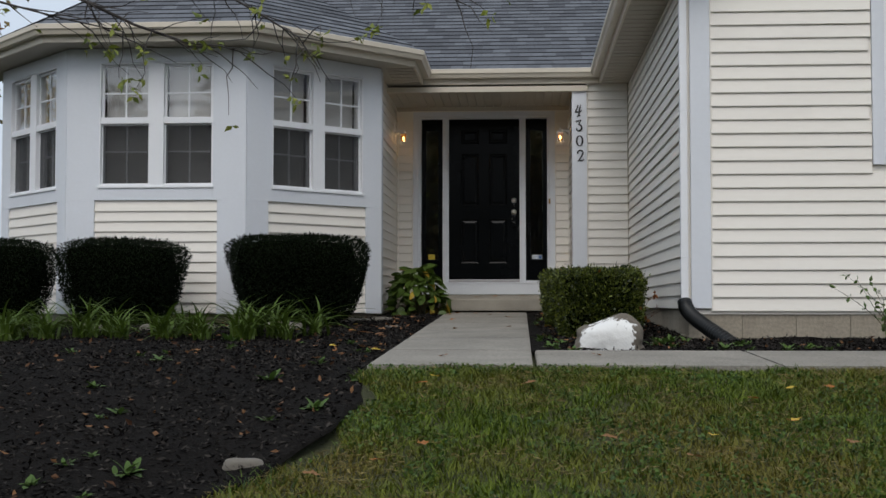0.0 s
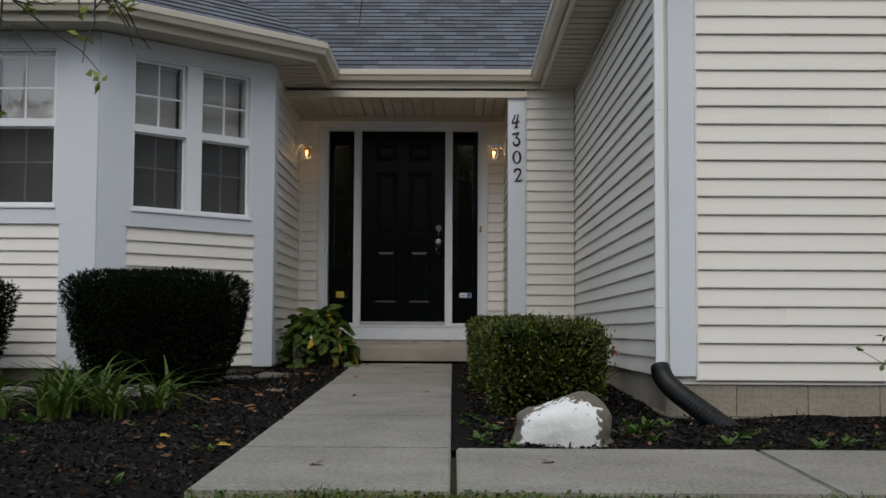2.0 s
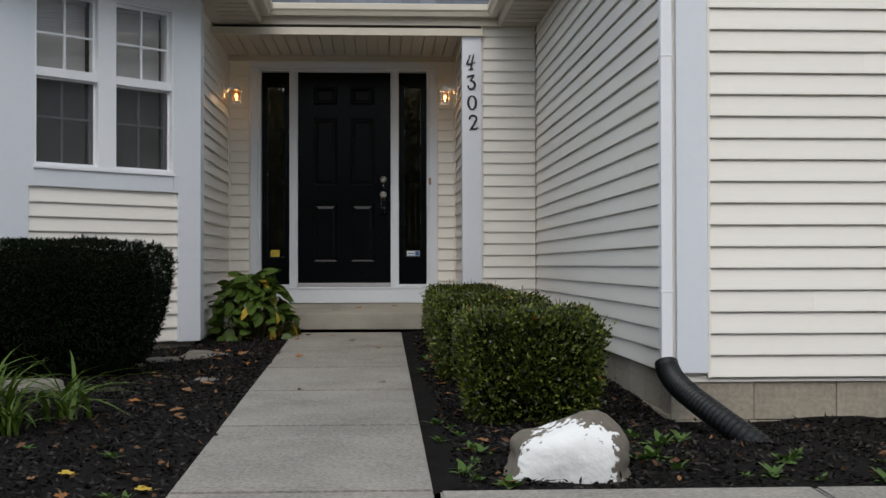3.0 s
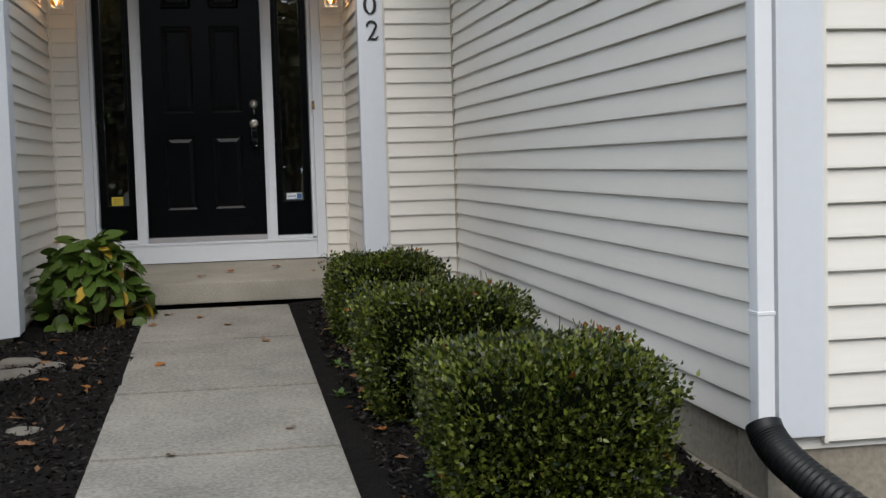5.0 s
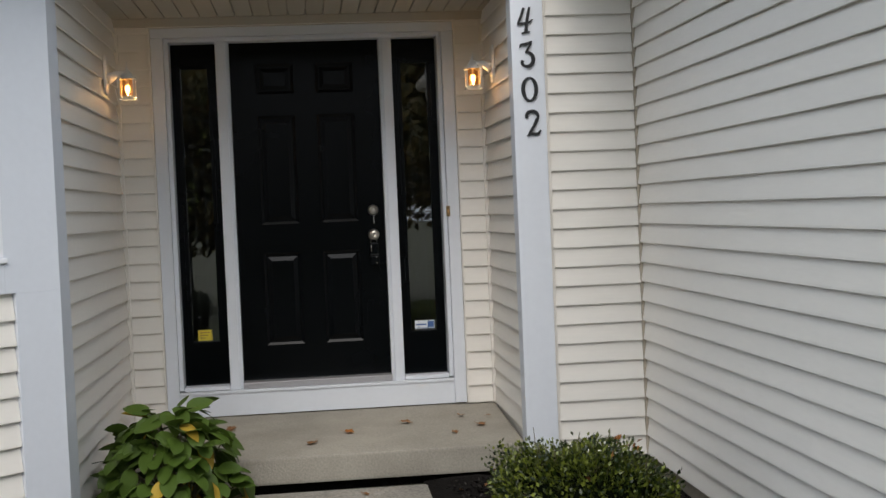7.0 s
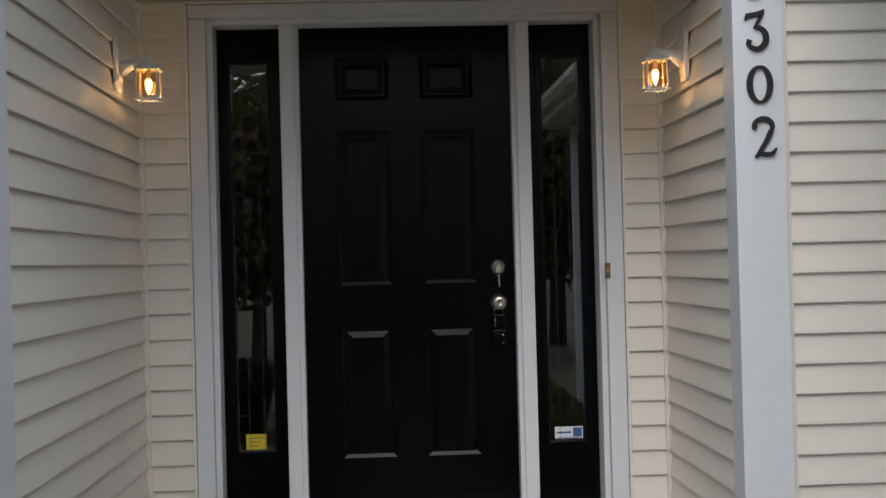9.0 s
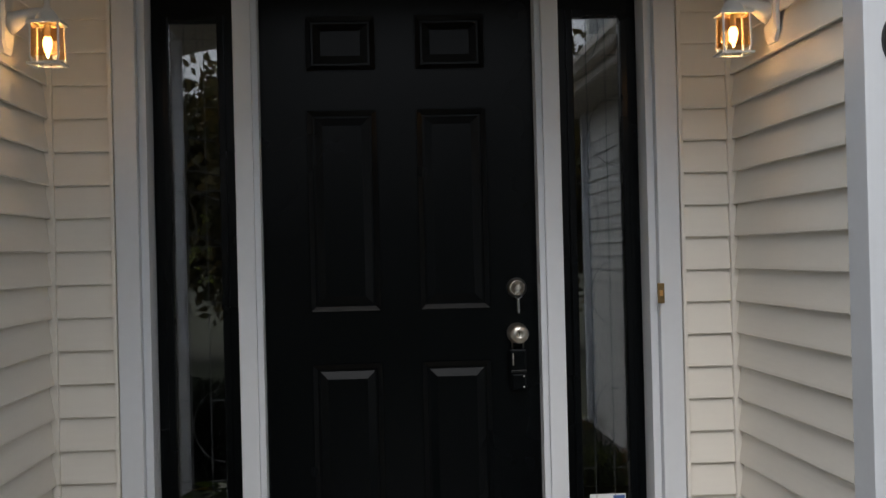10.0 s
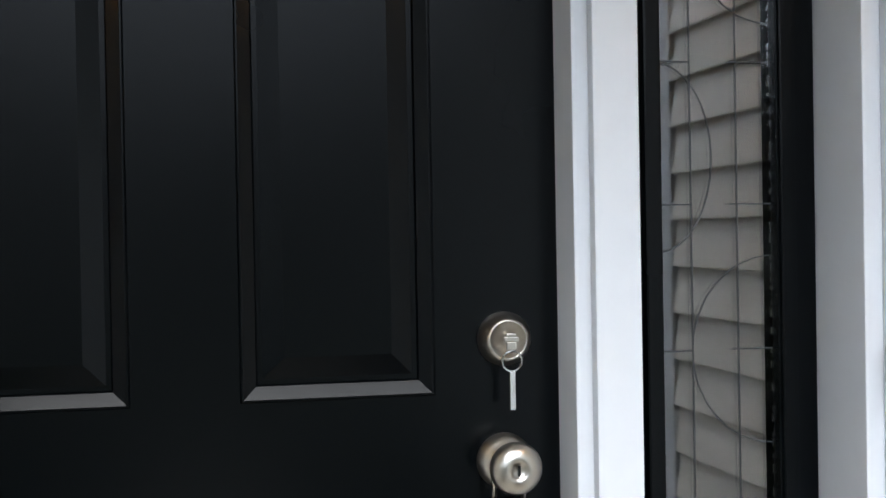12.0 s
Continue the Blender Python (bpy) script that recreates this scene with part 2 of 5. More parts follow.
def tube(points, radius, seg=8):
    """A round bar along a line of points; radius may be one for each."""
    bm = bmesh.new()
    rings = []
    pts = [Vector(p) for p in points]
    for i, p in enumerate(pts):
        d = (pts[min(i + 1, len(pts) - 1)] - pts[max(i - 1, 0)]).normalized()
        side = d.orthogonal().normalized()
        if i:
            side = (rings_side - d * rings_side.dot(d)).normalized()
        rings_side = side
        up = d.cross(side)
        r = radius[i] if isinstance(radius, (list, tuple)) else radius
        rings.append([bm.verts.new(p + (side * math.cos(2 * math.pi * k / seg) + up * math.sin(2 * math.pi * k / seg)) * r) for k in range(seg)])
    for a, b in zip(rings, rings[1:]):
        for i in range(seg):
            bm.faces.new((a[i], a[(i + 1) % seg], b[(i + 1) % seg], b[i]))
    bm.faces.new(rings[0][::-1])
    bm.faces.new(rings[-1])
    return bm


def sweep(path, profile, closed=False):
    """A moulding: profile of (out, up) along a plan path of (x, y), mitred; out is to the right of the way."""
    bm = bmesh.new()
    n = len(path)
    rings = []
    for i in range(n):
        p = Vector(path[i])
        d0 = (p - Vector(path[i - 1])).normalized() if i else None
        d1 = (Vector(path[i + 1]) - p).normalized() if i < n - 1 else None
        d0, d1 = d0 or d1, d1 or d0
        n0, n1 = Vector((d0.y, -d0.x)), Vector((d1.y, -d1.x))
        m = (n0 + n1) / (1 + n0.dot(n1))
        rings.append([bm.verts.new((p.x + m.x * o, p.y + m.y * o, z)) for o, z in profile])
    k = len(profile)
    for a, b in zip(rings, rings[1:]):
        for i in range(k):
            bm.faces.new((a[i], a[(i + 1) % k], b[(i + 1) % k], b[i]))
    bm.faces.new(rings[0][::-1])
    bm.faces.new(rings[-1])
    return bm


def wall_frame(p0, p1):
    """Local axes of a wall: x along it, -y outwards, z up; and its length."""
    d = Vector((p1[0] - p0[0], p1[1] - p0[1], 0))
    a = math.degrees(math.atan2(d.y, d.x))
    return pose(p0[0], p0[1], 0, 0, 0, a), d.length


LAP = 0.1011                  # courses of the garage side
LAP_RECESS, LAP_POST, LAP_FRONT = 0.1027, 0.1001, 0.1031


def siding(wall, x0, x1, z0, z1, seams=(), lap=LAP):
    """Vinyl boards, course by course, each its own piece; a course may be made of two lengths."""
    made = {}
    k, z = 0, z0
    while z < z1 - 0.01:
        h = min(lap, z1 - z)
        cuts = [x0, x1]
        for course, at in seams:
            if course == k:
                cuts = [x0, at, x1]
        for i, (a, b) in enumerate(zip(cuts, cuts[1:])):
            key = (round(b - a, 4), round(h, 4))
            if key not in made:
                bm = bmesh.new()
                lip = 0.0195
                prof = [(0.0, 0.018), (-lip + 0.0045, 0.018), (-lip + 0.003, 0.0), (-lip, 0.003), (-lip + 0.0006, 0.012), (-0.0115, h * 0.55), (-0.002, h + 0.016), (0.0, h + 0.016)]
                ends = [[bm.verts.new((x, y, q)) for y, q in prof] for x in (0, b - a)]
                for j in range(len(prof)):
                    bm.faces.new((ends[0][j], ends[0][(j + 1) % len(prof)], ends[1][(j + 1) % len(prof)], ends[1][j]))
                bm.faces.new(ends[0][::-1])
                bm.faces.new(ends[1])
                made[key] = mesh_of("siding_board", bm, SIDING)
            part("siding_board", made[key], None, wall, at=pose(a - (0.02 if i else 0), -0.0012 * i, z + random.uniform(-0.0008, 0.0008)))
        k, z = k + 1, z + lap


def wall(name, p0, p1, z0, z1, label, thick=0.14, clad=None, seams=(), holes=(), mat=None, lap=LAP):
    """A wall with openings (x0, x1, z0, z1) right through it, clad with boards from clad[0] to clad[1]."""
    at, w = wall_frame(p0, p1)
    xs = sorted({0, w, *[q for h in holes for q in h[:2]]})
    zs = sorted({z0, z1, *[q for h in holes for q in h[2:]]})
    bm = bmesh.new()
    for xa, xb in zip(xs, xs[1:]):
        for za, zb in zip(zs, zs[1:]):
            if not any(h[0] < (xa + xb) / 2 < h[1] and h[2] < (za + zb) / 2 < h[3] for h in holes):
                box_into(bm, xa, xb, 0, thick, za, zb)
    bmesh.ops.remove_doubles(bm, verts=bm.verts[:], dist=0.0005)
    ob = part(name, bm, mat or SIDING, at=at)
    tagged(ob, label, "wall", kind="structure")
    if clad:
        siding(ob, 0.0, w, clad[0], clad[1], seams, lap)
    return ob, w


# plan of the front: recess with the door, bay on one side, garage wing on the other
XL, XR = -1.10, 1.0735        # side walls of the recess
YD = -0.13                    # wall of the door
YP = -1.20                    # wall beside the post
XG, YG = 1.715, -6.160        # garage side and front
B0, B1, B2, B3 = (-5.19, -2.37), (-4.06, -3.50), (-2.26, -3.50), (-1.065, -2.305)
CEIL = 2.605
TOP = 2.75


def foundation(name, p0, p1, z0, z1, label, blocks=True):
    """A base of concrete blocks under a wall, each block a piece, over a footing."""
    at, w = wall_frame(p0, p1)
    ob = part(name, box(0, w, 0.03, 0.2, z0, z1 + 0.01), BLOCK, at=at)
    tagged(ob, label, "foundation", kind="structure")
    if blocks:
        made = {}
        z, row = z1, 0
        while z > z0 + 0.05:
            zb = max(z - 0.2, z0)
            x = -0.2 * (row % 2)
            while x < w:
                a, b = max(x, 0) + 0.0015, min(x + 0.4, w) - 0.0015
                if b - a > 0.02:
                    key = (round(b - a, 3), round(z - zb, 3))
                    if key not in made:
                        made[key] = mesh_of("block", box(0, b - a, 0, 0.05, 0.0015, z - zb - 0.0015, 0.004), BLOCK)
                    part("block", made[key], None, ob, at=pose(a, 0.012 + random.uniform(-0.002, 0.002) - 0.03 * row, zb))
                x += 0.4
            z, row = zb, row + 1
    return ob


# ---- recess ----
w, L = wall("wall_entrance", (XL, YD), (XR, YD), -0.2, TOP, "cream vinyl clad wall around the front door", holes=[(0.215, 1.985, -0.21, 2.54)])
siding(w, 0.012, 0.21, 0.255, CEIL, (), LAP_RECESS)
siding(w, 1.99, L - 0.012, 0.255, CEIL, (), LAP_RECESS)
wall("wall_recess_west", (XL, -2.06), (XL, YD - 0.02), 0.02, TOP, "cream vinyl lap siding beside the entrance", clad=(0.0496, CEIL), lap=LAP_RECESS)
wall("wall_recess_east", (XR, YD - 0.02), (XR, YP + 0.09), 0.02, TOP, "cream vinyl lap siding beside the entrance", clad=(0.255, CEIL), lap=LAP_RECESS)
wall("wall_beside_post", (XR + 0.1465, YP), (XG - 0.004, YP), 0.105, TOP, "narrow cream vinyl lap siding wall beside the post", clad=(0.100, 2.70), lap=LAP_POST)
w, L = wall("wall_garage_side", (XG, YP), (XG, YG + 0.002), 0.105, TOP, "long cream vinyl lap siding side wall of the garage wing",
            clad=(0.100, 2.70), seams=((4, 2.2), (9, 3.4), (13, 1.6), (17, 2.9), (21, 2.1)))
w, L = wall("wall_garage_front", (XG, YG), (9.5, YG), 0.06, 4.6, "broad cream vinyl lap siding front wall of the garage wing", holes=[(1.465, 2.7, 1.27, 2.7)])
GF0 = 0.082
GF1, GF2 = GF0 + 10 * LAP_FRONT, GF0 + 26 * LAP_FRONT
siding(w, 0.176, 1.37, GF1, GF2, ((9, 0.7), (4, 0.95)), LAP_FRONT)
siding(w, 0.176, 7.78, GF0, GF1, ((3, 0.70), (6, 2.1)), LAP_FRONT)
siding(w, 2.80, 7.78, GF1, GF2, (), LAP_FRONT)
siding(w, 0.176, 7.78, GF2, 4.5, (), LAP_FRONT)
foundation("foundation_garage_front", (XG, YG), (9.5, YG), -0.45, 0.078, "weathered concrete block foundation of the garage wing")
foundation("foundation_garage_side", (XG, YP + 0.1), (XG, YG + 0.03), -0.5, 0.102, "weathered concrete block foundation of the garage wing")
foundation("foundation_entrance", (0.9, YP + 0.012), (XG, YP + 0.012), -0.3, 0.102, "concrete foundation beside the stoop", False)
foundation("foundation_recess", (XL + 0.004, -2.3), (XL + 0.004, YD), -0.3, 0.085, "concrete foundation beside the stoop", False)

# white strips in the inside corners and beside the boards
def strip(x0, x1, y0, y1, z0, z1, mat, name="trim", label="cream vinyl corner strip"):
    return tagged(part(name, box(x0, x1, y0, y1, z0, z1, 0.003), mat), label, "trim", kind="structure")


strip(XL + 0.001, XL + 0.030, YD - 0.030, YD - 0.001, 0.255, CEIL, SIDING)
strip(XR - 0.030, XR - 0.001, YD - 0.030, YD - 0.001, 0.255, CEIL, SIDING)
strip(XG - 0.024, XG - 0.001, YP - 0.024, YP - 0.001, 0.105, 2.70, CORNER)
strip(1.222, 1.240, YP - 0.022, YP - 0.001, 0.105, 2.70, SIDING)

# ---- bay ----
BAYS = []
for i, (a, b) in enumerate(((B0, B1), (B1, B2), (B2, B3))):
    at, L = wall_frame(a, b)
    m = L / 2 if i < 2 else 0.870
    w, L = wall("wall_bay", a, b, 0.04, TOP, "bay wall with white boards, paired windows and cream siding below", mat=TRIM, holes=[(m - 0.575, m + 0.575, 1.312, 2.545)])
    siding(w, m - 0.618, m + 0.618, 0.046, 1.160)
    for x0, x1, z0, z1 in ((0.0, m - 0.62, 0.038, 1.168), (m + 0.62, L, 0.038, 1.168), (0, m - 0.575, 1.168, 2.685), (m + 0.575, L, 1.168, 2.685), (m - 0.575, m + 0.575, 1.168, 1.302), (m - 0.575, m + 0.575, 2.549, 2.685)):
        part("board", box(x0 + (0 if x0 else -0.006), x1 + (0.006 if x1 == L else 0), -0.027, 0, z0, z1, 0.002), TRIM, w)
    foundation("foundation_bay", a, b, -0.5, 0.036, "concrete foundation under the bay", False)
    BAYS.append((at, m))
strip(-1.115, -1.052, -2.30, -2.062, 0.04, 2.685, TRIM, "corner_board", "white painted corner board of the bay")
# added room shell behind the bay windows, its unlit shade put into the colour
room = bmesh.new()
plan = [(-5.0, -2.30), (-4.0, -3.28), (-2.32, -3.28), (-1.25, -2.2), (-1.25, 0.9), (-5.0, 0.9)]
low = [room.verts.new((x, y, 0.3)) for x, y in plan]
top = [room.verts.new((x, y, 2.68)) for x, y in plan]
room.faces.new(low)
room.faces.new(top[::-1])
for k in range(3, 6):
    room.faces.new((low[k], top[k], top[(k + 1) % 6], low[(k + 1) % 6]))
tagged(part("wall_room", room, DARK), "added room shell behind the bay windows, near-black for unlit shade", "wall", kind="structure")
hall = bmesh.new()
box_into(hall, -1.2, 1.2, 2.0, 2.1, 0.2, 2.9)
box_into(hall, -1.2, 1.2, 0.06, 2.0, 0.3, 0.4)
box_into(hall, -1.2, 1.2, 0.06, 2.0, 2.62, 2.7)
box_into(hall, -1.22, -1.16, 0.02, 2.0, 0.3, 2.7)
box_into(hall, 1.16, 1.22, 0.02, 2.0, 0.3, 2.7)
tagged(part("wall_hall", hall, DARK), "added hallway shell behind the front door, near-black for unlit shade", "wall", kind="structure")
garage_room = bmesh.new()
box_into(garage_room, 2.9, 5.0, -5.2, -5.1, 0.5, 3.2)
box_into(garage_room, 2.9, 5.0, -6.01, -5.1, 0.6, 0.65)
box_into(garage_room, 2.9, 5.0, -6.01, -5.1, 3.1, 3.15)
tagged(part("wall_garage_room", garage_room, DARK), "added shell behind the garage window, near-black for unlit shade", "wall", kind="structure")


def ground_z(x, y):
    """Level of the garden: nearly flat by the house, falling away as a front lawn."""
    pts = ((-400, -2.6), (-40, -2.6), (-24, -2.1), (-15.7, -1.22), (-9.25, -0.275), (-8.9, -0.240), (-7.7, -0.192), (-1.2, 0.0), (6, 0.1), (400, 0.1))
    for (a, za), (b, zb) in zip(pts, pts[1:]):
        if a <= y <= b:
            return za + (zb - za) * (y - a) / (b - a)
    return 0.0


def sheet(name, xs, ys, height, mat):
    bm = bmesh.new()
    g = [[bm.verts.new((x, y, height(x, y))) for x in xs] for y in ys]
    for r0, r1 in zip(g, g[1:]):
        for i in range(len(xs) - 1):
            bm.faces.new((r0[i], r0[i + 1], r1[i + 1], r1[i]))
    return part(name, bm, mat, smooth=True)


def steps(*runs):
    out = []
    for a, b, n in runs:
        out += [a + (b - a) * i / n for i in range(n)]
    return out + [runs[-1][1]]


lawn = sheet("ground", steps((-400, -14, 6), (-14, 12, 60), (12, 400, 6)), steps((-400, -20, 8), (-20, 2, 60), (2, 400, 8)),
             lambda x, y: ground_z(x, y) + 0.03 * noise.noise((x * 0.5, y * 0.5, 0)), SOIL)
tagged(lawn, "sloping front lawn of short autumn grass", "ground", kind="structure")


def walk_z(y):
    return 0.045 + (y + 1.22) * 0.0305


def walk_x(y, side):
    """Edges of the garden path, which runs a little askew."""
    return (-0.40 - 0.003 * (y + 1.22)) if side == 0 else (0.522 + 0.0005 * (y + 1.22))


path = thing("walkway", pose(0, 0, 0), "pale weathered concrete front walkway slabs", "walkway", kind="structure")


def slab(corners, parent):
    """A concrete slab between four plan corners, with eased edges."""
    bm = bmesh.new()
    top = [bm.verts.new((x, y, walk_z(y))) for x, y in corners]
    low = [bm.verts.new((x, y, walk_z(y) - 0.12)) for x, y in corners]
    bm.faces.new(top)
    bm.faces.new(low[::-1])
    for i in range(4):
        bm.faces.new((top[i], low[i], low[(i + 1) % 4], top[(i + 1) % 4]))
    edges = [e for e in bm.edges if e.verts[0] in top and e.verts[1] in top]
    bmesh.ops.bevel(bm, geom=edges, offset=0.007, segments=2, affect="EDGES")
    return part("slab", bm, CONCRETE, parent)


ends = [-1.30, -2.595, -3.96, -5.10, -6.32, -7.74, -8.94]
for a, b in zip(ends, ends[1:]):
    g = 0.011
    slab([(walk_x(b, 0), b + g), (walk_x(b, 1), b + g), (walk_x(a, 1), a - g), (walk_x(a, 0), a - g)], path)
for i in range(6):
    xa, xb = 0.537 + i * 1.3, 0.537 + (i + 1) * 1.3
    slab([(xa + 0.006, -8.94), (xb - 0.006, -8.94), (xb - 0.006, -7.74), (xa + 0.006, -7.74)], path)

stoop = part("stoop", box(XL + 0.02, XR - 0.02, -1.2, YD + 0.1, 0.060, 0.255, 0.012), STOOP)
for v in stoop.data.vertices:
    if v.co.y < -1.0 and v.co.z > 0.15:
        v.co.z -= 0.055
# recessed footing in near-black mulch colour paints in the shadow gap below the slab
part("footing", box(XL + 0.05, XR - 0.05, -1.10, YD + 0.1, -0.3, 0.0595), MULCH, stoop)
tagged(stoop, "low pale concrete stoop with scattered dry leaves", "stoop", kind="structure")

# ---- eaves and roof ----
OUT = 0.45
GZ = 2.755
XB = -1.02                    # wall line that carries the gutter beside the recess
YE = -0.92                    # wall line that carries the porch gutter
line = [(-6.19, -1.37), B1, B2, (XB, -2.26), (XB, YE), (XG, YE), (XG, -6.48)]
gut = part("gutter", sweep(line, [(OUT - 0.10, GZ), (OUT - 0.03, GZ), (OUT - 0.015, GZ + 0.035), (OUT, GZ + 0.05), (OUT, GZ + 0.096), (OUT - 0.012, GZ + 0.102), (OUT - 0.012, GZ + 0.088), (OUT - 0.095, GZ + 0.088)]), GUTTER)
tagged(gut, "cream metal rain gutter along the eaves", "gutter", kind="structure")
fas = part("fascia", sweep(line, [(OUT - 0.125, GZ - 0.065), (OUT - 0.102, GZ - 0.065), (OUT - 0.102, GZ + 0.10), (OUT - 0.125, GZ + 0.10)]), GUTTER)
tagged(fas, "cream fascia board behind the gutter", "fascia", kind="structure")
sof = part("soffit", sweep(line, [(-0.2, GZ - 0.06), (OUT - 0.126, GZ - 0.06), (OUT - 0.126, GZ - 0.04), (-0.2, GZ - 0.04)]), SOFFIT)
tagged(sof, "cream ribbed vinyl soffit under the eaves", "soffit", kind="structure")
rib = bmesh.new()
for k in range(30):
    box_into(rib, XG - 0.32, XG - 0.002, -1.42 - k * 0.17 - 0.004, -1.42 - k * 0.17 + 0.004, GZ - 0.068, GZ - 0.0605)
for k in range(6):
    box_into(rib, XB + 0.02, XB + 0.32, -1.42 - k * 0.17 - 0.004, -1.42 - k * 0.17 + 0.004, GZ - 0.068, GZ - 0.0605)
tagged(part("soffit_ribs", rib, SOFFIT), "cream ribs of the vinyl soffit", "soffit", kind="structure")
cb = bmesh.new()
k = 0
x = XL + 0.002
while x < XR:
    box_into(cb, x + 0.003, min(x + 0.098, XR - 0.002), -1.24, YD - 0.002, CEIL, CEIL + 0.03, 0.003)
    x += 0.1016
box_into(cb, XL - 0.05, XR + 0.1, -1.26, YD + 0.05, CEIL + 0.03, CEIL + 0.05)
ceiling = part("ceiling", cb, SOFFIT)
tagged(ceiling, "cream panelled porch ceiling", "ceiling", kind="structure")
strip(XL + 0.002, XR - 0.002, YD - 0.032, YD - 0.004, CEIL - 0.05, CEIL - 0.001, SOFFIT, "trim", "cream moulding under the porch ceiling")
strip(XL - 0.02, XR + 0.16, -1.27, -1.24, CEIL - 0.004, CEIL + 0.06, GUTTER, "trim", "cream board at the edge of the porch ceiling")


def clip(poly, a, b, c):
    """The part of a plan polygon where a*x + b*y + c >= 0."""
    out = []
    for p, q in zip(poly, poly[1:] + poly[:1]):
        fp, fq = a * p[0] + b * p[1] + c, a * q[0] + b * q[1] + c
        if fp >= 0:
            out.append(p)
        if (fp >= 0) != (fq >= 0):
            t = fp / (fp - fq)
            out.append((p[0] + (q[0] - p[0]) * t, p[1] + (q[1] - p[1]) * t))
    return out


SLOPE = 0.58
ZE = GZ + 0.095
XS = XB + OUT - 0.02        # eave beside the recess
r2 = math.sqrt(0.5)
YF = -3.50 - OUT + 0.02
cR = -(B2[1] - B2[0]) + (OUT - 0.02) / r2
cLf = -(B1[1] + B1[0]) + (OUT - 0.02) / r2
PLANES = [(0, SLOPE, ZE - SLOPE * YF), (-SLOPE * r2, SLOPE * r2, ZE + SLOPE * r2 * cR), (SLOPE * r2, SLOPE * r2, ZE + SLOPE * r2 * cLf), (-SLOPE, 0, ZE + SLOPE * XS), (SLOPE, 0, ZE + SLOPE * 5.6)]
MAIN = (0, SLOPE, ZE - SLOPE * (YE - OUT + 0.02))


def roof_sheet(name, poly, plane, eave):
    """A roof slope: a deck under overlapping courses of shingles, each course with its own butt edge."""
    a, b, c = plane
    up = Vector((a, b, 0)).normalized()
    rise = math.hypot(a, b)
    cosr = 1 / math.hypot(1, rise)
    top = Vector((up.x * cosr, up.y * cosr, rise * cosr))
    along = Vector((up.y, -up.x, 0))
    nrm = along.cross(top)
    org = Vector((*eave, a * eave[0] + b * eave[1] + c))
    m = Matrix((along, top, nrm)).transposed().to_4x4()
    m.translation = org
    inv = m.inverted()
    flat = [tuple((inv @ Vector((x, y, a * x + b * y + c)))[:2]) for x, y in poly]
    deck = bmesh.new()
    deck.faces.new([deck.verts.new((x, y, -0.006)) for x, y in flat])
    ob = part(name, deck, SHINGLE, at=m)
    tagged(ob, "grey asphalt shingle roof slope", "roof", kind="structure")
    bm = bmesh.new()
    y, y1, k = min(q[1] for q in flat), max(q[1] for q in flat), 0
    while y < y1:
        band = clip(clip(flat, 0, 1, -y), 0, -1, y + 0.142)
        if len(band) > 2:
            bm.faces.new([bm.verts.new((px, py, 0.009 - 0.009 * (py - y) / 0.142)) for px, py in band])
            low = [q for q in band if abs(q[1] - y) < 1e-5]
            if len(low) == 2:
                bm.faces.new([bm.verts.new(q) for q in ((*low[0], 0.009), (*low[1], 0.009), (*low[1], -0.004), (*low[0], -0.004))])
        y += 0.142
    tagged(part("shingle_courses", bm, SHINGLE, ob), kind="stuff")
    return ob


YM = YE - OUT + 0.02
HIP = (SLOPE, 0, ZE + SLOPE * 5.6)
roof_sheet("roof_main", clip([(-8.0, YM), (1.3, YM), (6.0, 4.7), (6.0, 8), (-8, 8)], HIP[0] - MAIN[0], HIP[1] - MAIN[1], HIP[2] - MAIN[2]), MAIN, (0, YM))
roof_sheet("roof_west", clip([(-5.6, YM), (6, YM), (6, 8), (-5.6, 8)], MAIN[0] - HIP[0], MAIN[1] - HIP[1], MAIN[2] - HIP[2]), HIP, (-5.6, 3))
roof_sheet("roof_garage", [(1.28, -6.62), (1.28, YM), (7.0, 4.7), (7.0, -6.62)], (SLOPE, 0, ZE - SLOPE * 1.28), (1.28, -3))
for i, p in enumerate(PLANES):
    poly = [(-8, -6), (XS, -6), (XS, 8), (-8, 8)]
    for j, q in enumerate(PLANES):
        if i != j:
            poly = clip(poly, q[0] - p[0], q[1] - p[1], q[2] - p[2]) if poly else poly
    poly = clip(poly, *p[:2], p[2] - ZE) if poly else poly
    poly = clip(poly, p[0] - MAIN[0], p[1] - MAIN[1], p[2] - MAIN[2]) if poly else poly
    if len(poly) > 2:
        roof_sheet("roof_bay", poly, p, poly[0])


# ---- front door ----
def boxes(rows, bevel=0.0):
    bm = bmesh.new()
    for r in rows:
        box_into(bm, *r, bevel)
    return bm


D0, D1, DZ0, DZ1 = -0.455, 0.455, 0.440, 2.485
PANELS = [(s0, s1, z0, z1) for s0, s1 in ((-0.298, -0.066), (0.058, 0.290)) for z0, z1 in ((2.158, 2.342), (1.375, 2.034), (0.648, 1.210))]
xs = sorted({D0, D1, *[q for p in PANELS for q in p[:2]]})
zs = sorted({DZ0, DZ1, *[q for p in PANELS for q in p[2:]]})
bm = bmesh.new()
for xa, xb in zip(xs, xs[1:]):
    for za, zb in zip(zs, zs[1:]):
        if not any(abs(p[0] - xa) < 1e-6 and p[2] <= za + 1e-6 and zb <= p[3] + 1e-6 for p in PANELS):
            box_into(bm, xa, xb, 0.0, 0.045, za, zb)
bmesh.ops.remove_doubles(bm, verts=bm.verts[:], dist=0.0005)
door = part("door_1", bm, BLACK)
